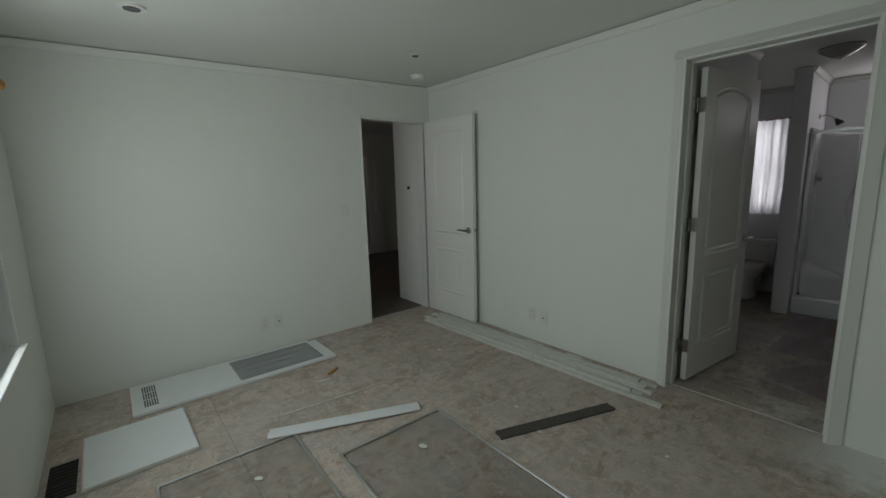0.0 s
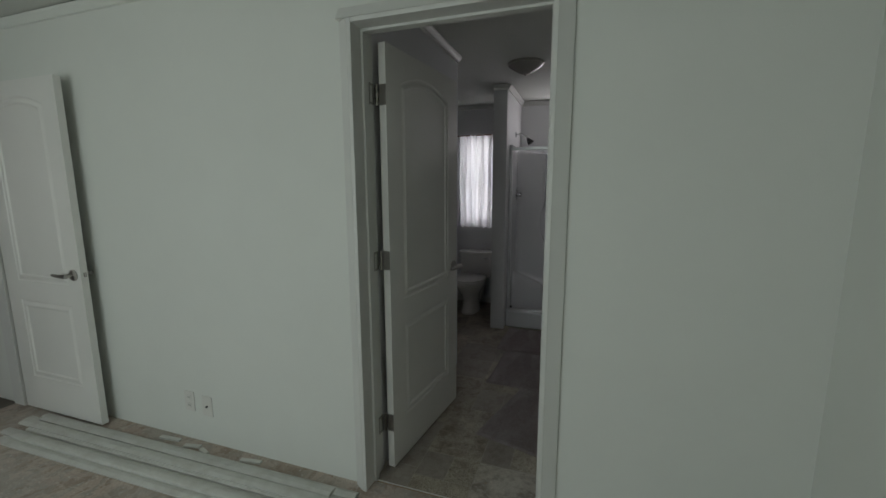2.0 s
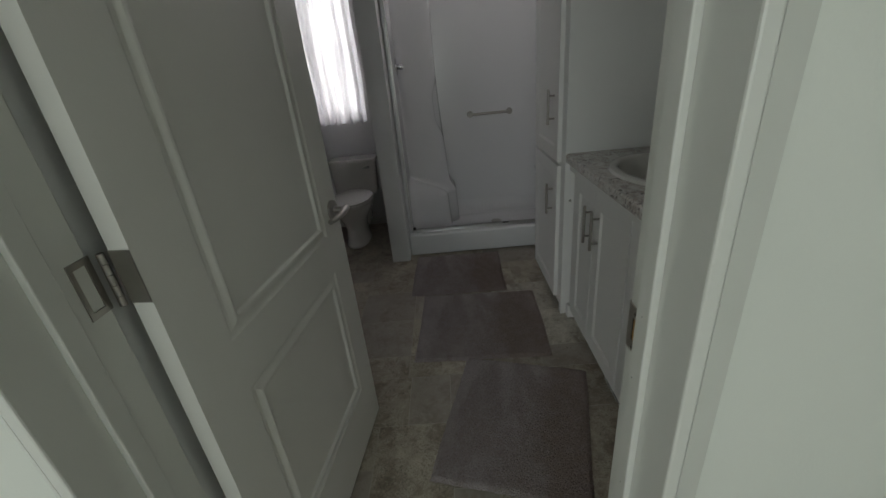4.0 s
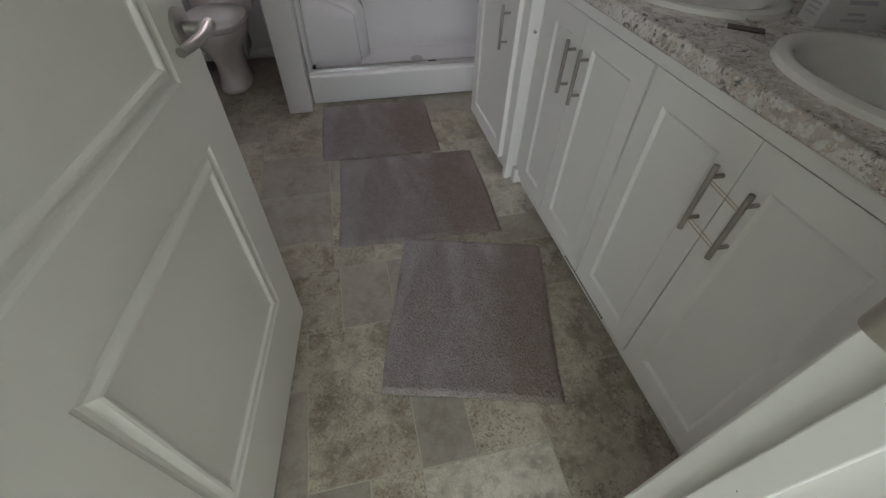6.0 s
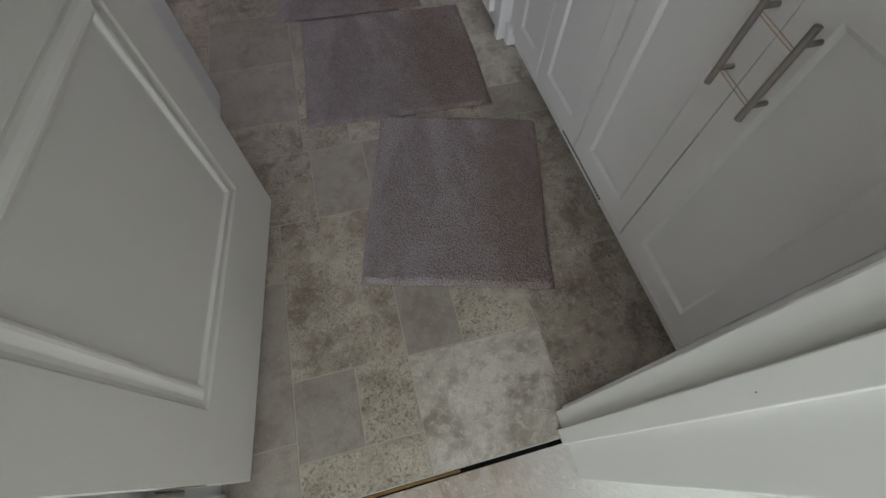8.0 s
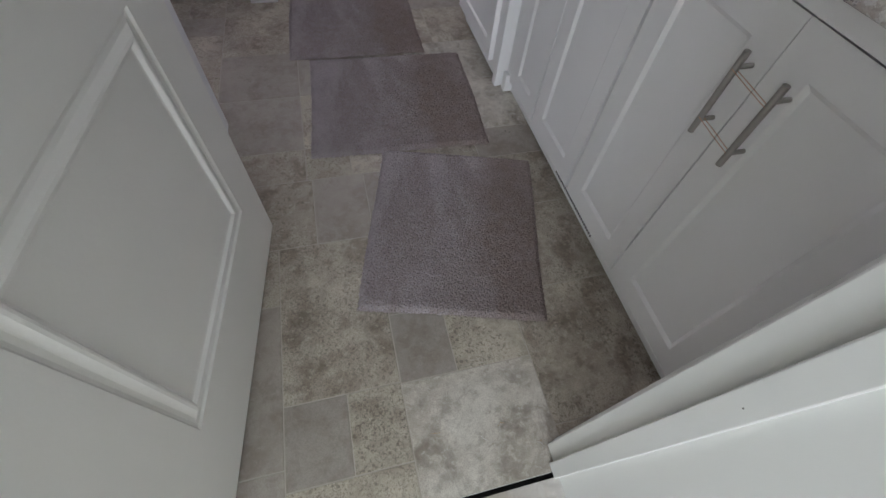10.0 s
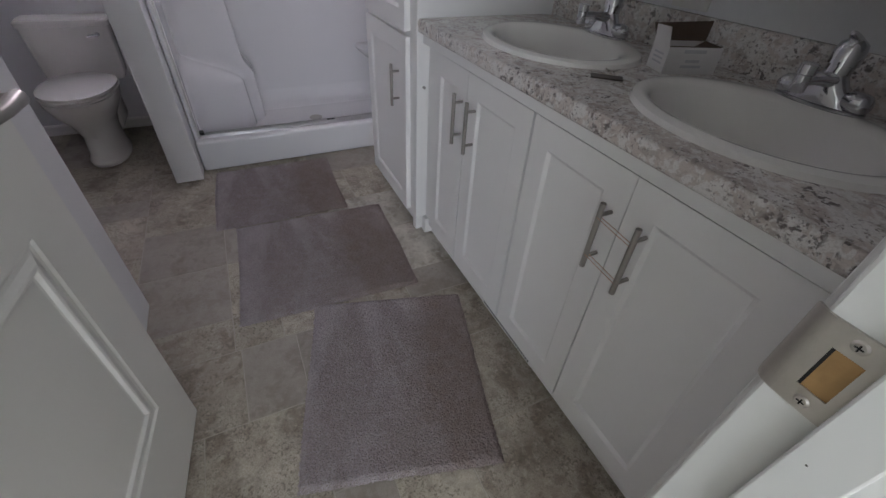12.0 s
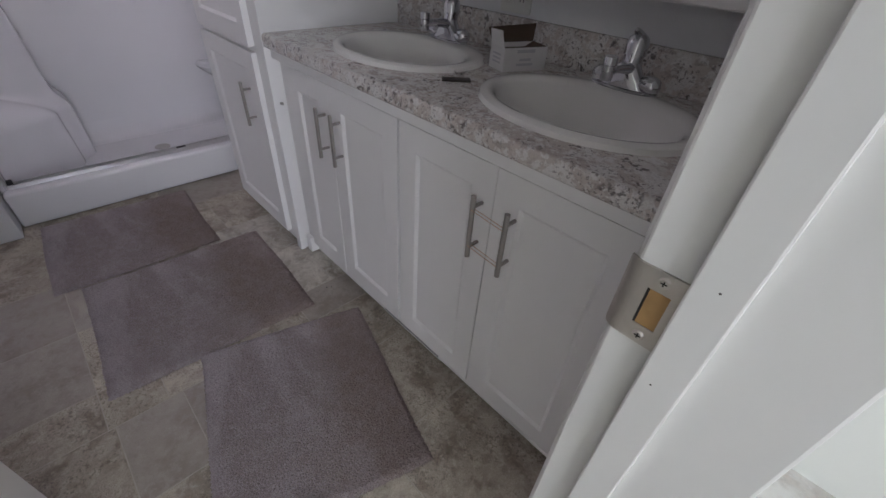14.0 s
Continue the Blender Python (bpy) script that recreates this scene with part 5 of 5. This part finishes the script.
part("hole", boxes((-0.16, -0.055, 0.0005, 0.16, 0.055, 0.0025)), DARK, register)
for k in range(10):
    part("fin", boxes((-0.15 + k * 0.032, -0.05, 0.0026, -0.146 + k * 0.032, 0.05, 0.006)), DARKPLANK, register)

outlet("outlet", "white double socket outlet low on the bedroom wall", Matrix.Translation((-1.180, 0, 0.232)))
outlet("outlet", "white cable wall plate with a dark jack", Matrix.Translation((-1.050, 0, 0.222)), blank=True)
west = Matrix.Rotation(radians(90), 4, "Z")
outlet("outlet", "white double socket outlet low on the west wall", Matrix.Translation((XA, -1.83, 0.245)) @ west)
outlet("outlet", "white cable wall plate on the west wall", Matrix.Translation((XA, -1.715, 0.24)) @ west, blank=True)
switch = thing("light_switch", "white light switch beside the hall doorway", "switch", Matrix.Translation((XA, -1.025, 1.15)) @ west)
part("plate", boxes((-0.035, -0.006, -0.057, 0.035, 0, 0.057), bevel=0.002, seg=2), PLASTIC, switch)
part("rocker", boxes((-0.014, -0.010, -0.028, 0.014, -0.005, 0.028), bevel=0.002), PLASTIC, switch)
thermo = thing("thermostat", "small dark-faced thermostat on the hall wall", "thermostat", Matrix.Translation((-2.82, HALL1, 1.33)))
part("case", boxes((-0.045, -0.022, -0.035, 0.045, 0, 0.035), bevel=0.006, seg=2), PLASTIC, thermo)
part("dial", boxes((-0.025, -0.024, -0.015, 0.025, -0.0215, 0.018)), RUBBER, thermo)

detector = thing("smoke_detector", "round white smoke detector on the bedroom ceiling", "smoke detector", Matrix.Translation((-2.16, -0.42, ceiling_at(-0.42))))
part("base", loft(bmesh.new(), [oval(0, 0, 0.002, 0.07, 0.07, 32), oval(0, 0, -0.015, 0.07, 0.07, 32)], cap_start=True), PLASTIC, detector, "", True)
part("cover", loft(bmesh.new(), [oval(0, 0, -0.015, 0.062, 0.062, 32), oval(0, 0, -0.038, 0.056, 0.056, 32), oval(0, 0, -0.043, 0.045, 0.045, 32)]), PLASTIC, detector, "", True)
sprinkler = thing("ceiling_sensor", "small round ceiling cap with a dark centre", "ceiling sensor", Matrix.Translation((-1.66, -0.81, ceiling_at(-0.81))))
part("rim", loft(bmesh.new(), [oval(0, 0, 0.001, 0.045, 0.045, 28), oval(0, 0, -0.006, 0.045, 0.045, 28), oval(0, 0, -0.008, 0.030, 0.030, 28)], cap_start=True), PLASTIC, sprinkler, "", True)
part("centre", tube(bmesh.new(), ((0, 0, -0.006), (0, 0, -0.010)), 0.026, 18), GRILLE, sprinkler, "", True)
vent = thing("ceiling_sensor", "small round ceiling vent near the window", "ceiling sensor", Matrix.Translation((-1.70, -2.53, ceiling_at(-2.53))))
part("rim", loft(bmesh.new(), [oval(0, 0, 0.001, 0.06, 0.06, 28), oval(0, 0, -0.007, 0.06, 0.06, 28), oval(0, 0, -0.009, 0.042, 0.042, 28)], cap_start=True), PLASTIC, vent, "", True)
part("centre", tube(bmesh.new(), ((0, 0, -0.006), (0, 0, -0.011)), 0.038, 18), GRILLE, vent, "", True)
bracket = thing("curtain_bracket", "carved brown wooden curtain rod end beside the window", "curtain rod", Matrix.Translation((-1.93, YW, 1.90)))
part("arm", boxes((-0.012, 0, -0.015, 0.012, 0.09, 0.015), bevel=0.003), RAWWOOD, bracket)
part("finial", tube(bmesh.new(), ((-0.06, 0.08, 0), (-0.045, 0.08, 0), (-0.03, 0.08, 0), (-0.015, 0.08, 0), (0.20, 0.08, 0)), [0.008, 0.026, 0.030, 0.016, 0.014], 14), RAWWOOD, bracket, "", True)

# splinters, dust crumbs and grit about the threshold and along the vanity
rnd = random.Random(21)
for k in range(46):
    if k < 26:
        x, y, z = rnd.uniform(0.1, 1.35), rnd.uniform(-0.30, 0.02), 0.0005
        long, wide, mat, label = rnd.uniform(0.008, 0.035), rnd.uniform(0.0012, 0.004), rnd.choice((RAWWOOD, CARD, CARD, OLDTRIM)), "pale wood splinter lying on the subfloor"
    elif k < 31:
        x, y, z = rnd.uniform(0.45, 0.72), rnd.uniform(0.06, 0.22), 0.0005
        long, wide, mat, label = rnd.uniform(0.010, 0.030), 0.0012, rnd.choice((CARD, RAWWOOD)), "thin pale splinter on the vinyl floor"
    else:
        x, y, z = 1.015 + rnd.uniform(-0.075, 0.035), rnd.uniform(0.25, 1.4), 0.0005
        long, wide, mat, label = rnd.uniform(0.003, 0.008), rnd.uniform(0.002, 0.005), rnd.choice((DARKPLANK, CARDIN)), "dark crumb of dirt beside the vanity"
    bm = bmesh.new()
    bend = rnd.uniform(-0.25, 0.25) * long
    loops = [[(-long / 2, 0, 0), (-long / 2, 0.3 * wide, 0), (-long / 2, 0.2 * wide, 0.0008)], [(0, bend, 0), (0, bend + wide, 0), (0, bend + 0.5 * wide, 0.7 * wide)], [(long / 2, 0, 0), (long / 2, 0.25 * wide, 0), (long / 2, 0.1 * wide, 0.0006)]]
    loft(bm, loops, cap_start=True)
    solid("splinter" if k < 31 else "dirt_crumb", bm, mat, label, "debris", group="floor debris", m=pose(x, y, z, 0, 0, rnd.uniform(0, 180)))

# ---- hall and kitchen things ----
far_door = panel_door("door_3", "white panel door at the end of the hall", 0.32, 1.90, Matrix.Translation((-6.195, 1.58, 0.01)) @ Matrix.Rotation(radians(-90), 4, "Z"), (((0.27, 0, 0.90), (0, -1, 0), (-1, 0, 0)),), 0.04)
base_unit = thing("kitchen_cabinet", "dark brown wooden kitchen base cabinet", "cabinet", Matrix.Translation((-6.45, 0.83, 0)))
part("body", boxes((-0.3, -0.55, 0.09, 0.3, 0.32, 0.87), bevel=0.004), BROWNCAB, base_unit)
part("plinth", boxes((-0.3, -0.55, 0, 0.25, 0.32, 0.09)), DARK, base_unit)
part("door", boxes((0.3, -0.10, 0.13, 0.318, 0.30, 0.84), bevel=0.005), BROWNCAB, base_unit)
part("door", boxes((0.3, -0.53, 0.13, 0.318, -0.12, 0.84), bevel=0.005), BROWNCAB, base_unit)
solid("kitchen_worktop", boxes((-6.76, 0.26, 0.871, -6.10, 1.165, 0.91), bevel=0.008, seg=2), LAMINATE, "pale laminate kitchen worktop on a brown cabinet", "worktop")
wall_unit = thing("kitchen_wall_cabinet", "dark brown wooden kitchen wall cabinet", "cabinet", Matrix.Translation((-6.35, 0.95, 0)))
part("body", boxes((-0.48, -0.45, 1.15, 0.15, 0.20, 2.0), bevel=0.004), BROWNCAB, wall_unit)
part("door", boxes((0.15, -0.43, 1.17, 0.168, 0.18, 1.98), bevel=0.005), BROWNCAB, wall_unit)
solid("hall_wall_kitchen", boxes((-6.95, -2.6, 0, -6.85, 1.27, 2.36)), WALL, "off-white kitchen wall behind brown cabinets", "wall", "structure")

# ---- vinyl tile pieces of the bathroom floor ----
bath_floor = bpy.data.objects["bath_floor"]
S, P, A, D = TILE_SPECK, TILE_PLAIN, TILE, TILE_PALE
TILES = ((OX, 0.046, 0.115, 0.190, P), (0.115, 0.046, 0.408, 0.142, S), (0.408, 0.046, 0.765, 0.325, D), (0.765, 0.046, 1.10, 0.142, A), (0.115, 0.142, 0.270, 0.330, P), (0.270, 0.142, 0.408, 0.330, S),
         (-0.10, 0.190, 0.115, 0.612, P), (0.115, 0.330, 0.408, 0.805, A), (0.408, 0.325, 0.560, 0.52, P), (0.560, 0.325, 0.765, 0.52, S), (0.765, 0.142, 1.10, 0.52, A), (-0.10, 0.612, 0.115, 0.805, A), (-0.10, 0.805, 0.232, 1.08, A), (0.232, 0.805, 0.408, 1.08, P))


def split(x0, y0, x1, y1, rnd, out):
    w, h = x1 - x0, y1 - y0
    if max(w, h) < 0.33 or (max(w, h) < 0.47 and min(w, h) < 0.34 and rnd.random() < 0.6):
        out.append((x0, y0, x1, y1, rnd.choice((A, A, D, P, S))))
    elif w > h:
        c = x0 + 0.1575 * max(1, round(w * rnd.uniform(0.35, 0.65) / 0.1575))
        split(x0, y0, c, y1, rnd, out), split(c, y0, x1, y1, rnd, out)
    else:
        c = y0 + 0.1575 * max(1, round(h * rnd.uniform(0.35, 0.65) / 0.1575))
        split(x0, y0, x1, c, rnd, out), split(x0, c, x1, y1, rnd, out)


tiles = list(TILES)
rnd = random.Random(11)
split(0.408, 0.52, 1.10, 1.08, rnd, tiles)
split(-0.10, 1.08, 1.10, 2.45, rnd, tiles)
split(-1.05, 1.42, -0.10, YB, rnd, tiles)
split(-0.10, 2.45, 0.02, YB, rnd, tiles)
g = 0.0011
for x0, y0, x1, y1, finish in tiles:
    bm = bmesh.new()
    a, b, c, d = x0 + g - (x0 + x1) / 2, y0 + g - (y0 + y1) / 2, x1 - g - (x0 + x1) / 2, y1 - g - (y0 + y1) / 2
    e = 0.0012
    loft(bm, [[(a, b, -0.003), (c, b, -0.003), (c, d, -0.003), (a, d, -0.003)], [(a, b, -0.0012), (c, b, -0.0012), (c, d, -0.0012), (a, d, -0.0012)], [(a + e, b + e, 0), (c - e, b + e, 0), (c - e, d - e, 0), (a + e, d - e, 0)]])
    t = part("tile", bm, finish, bath_floor)
    t.location = ((x0 + x1) / 2, (y0 + y1) / 2, 0)
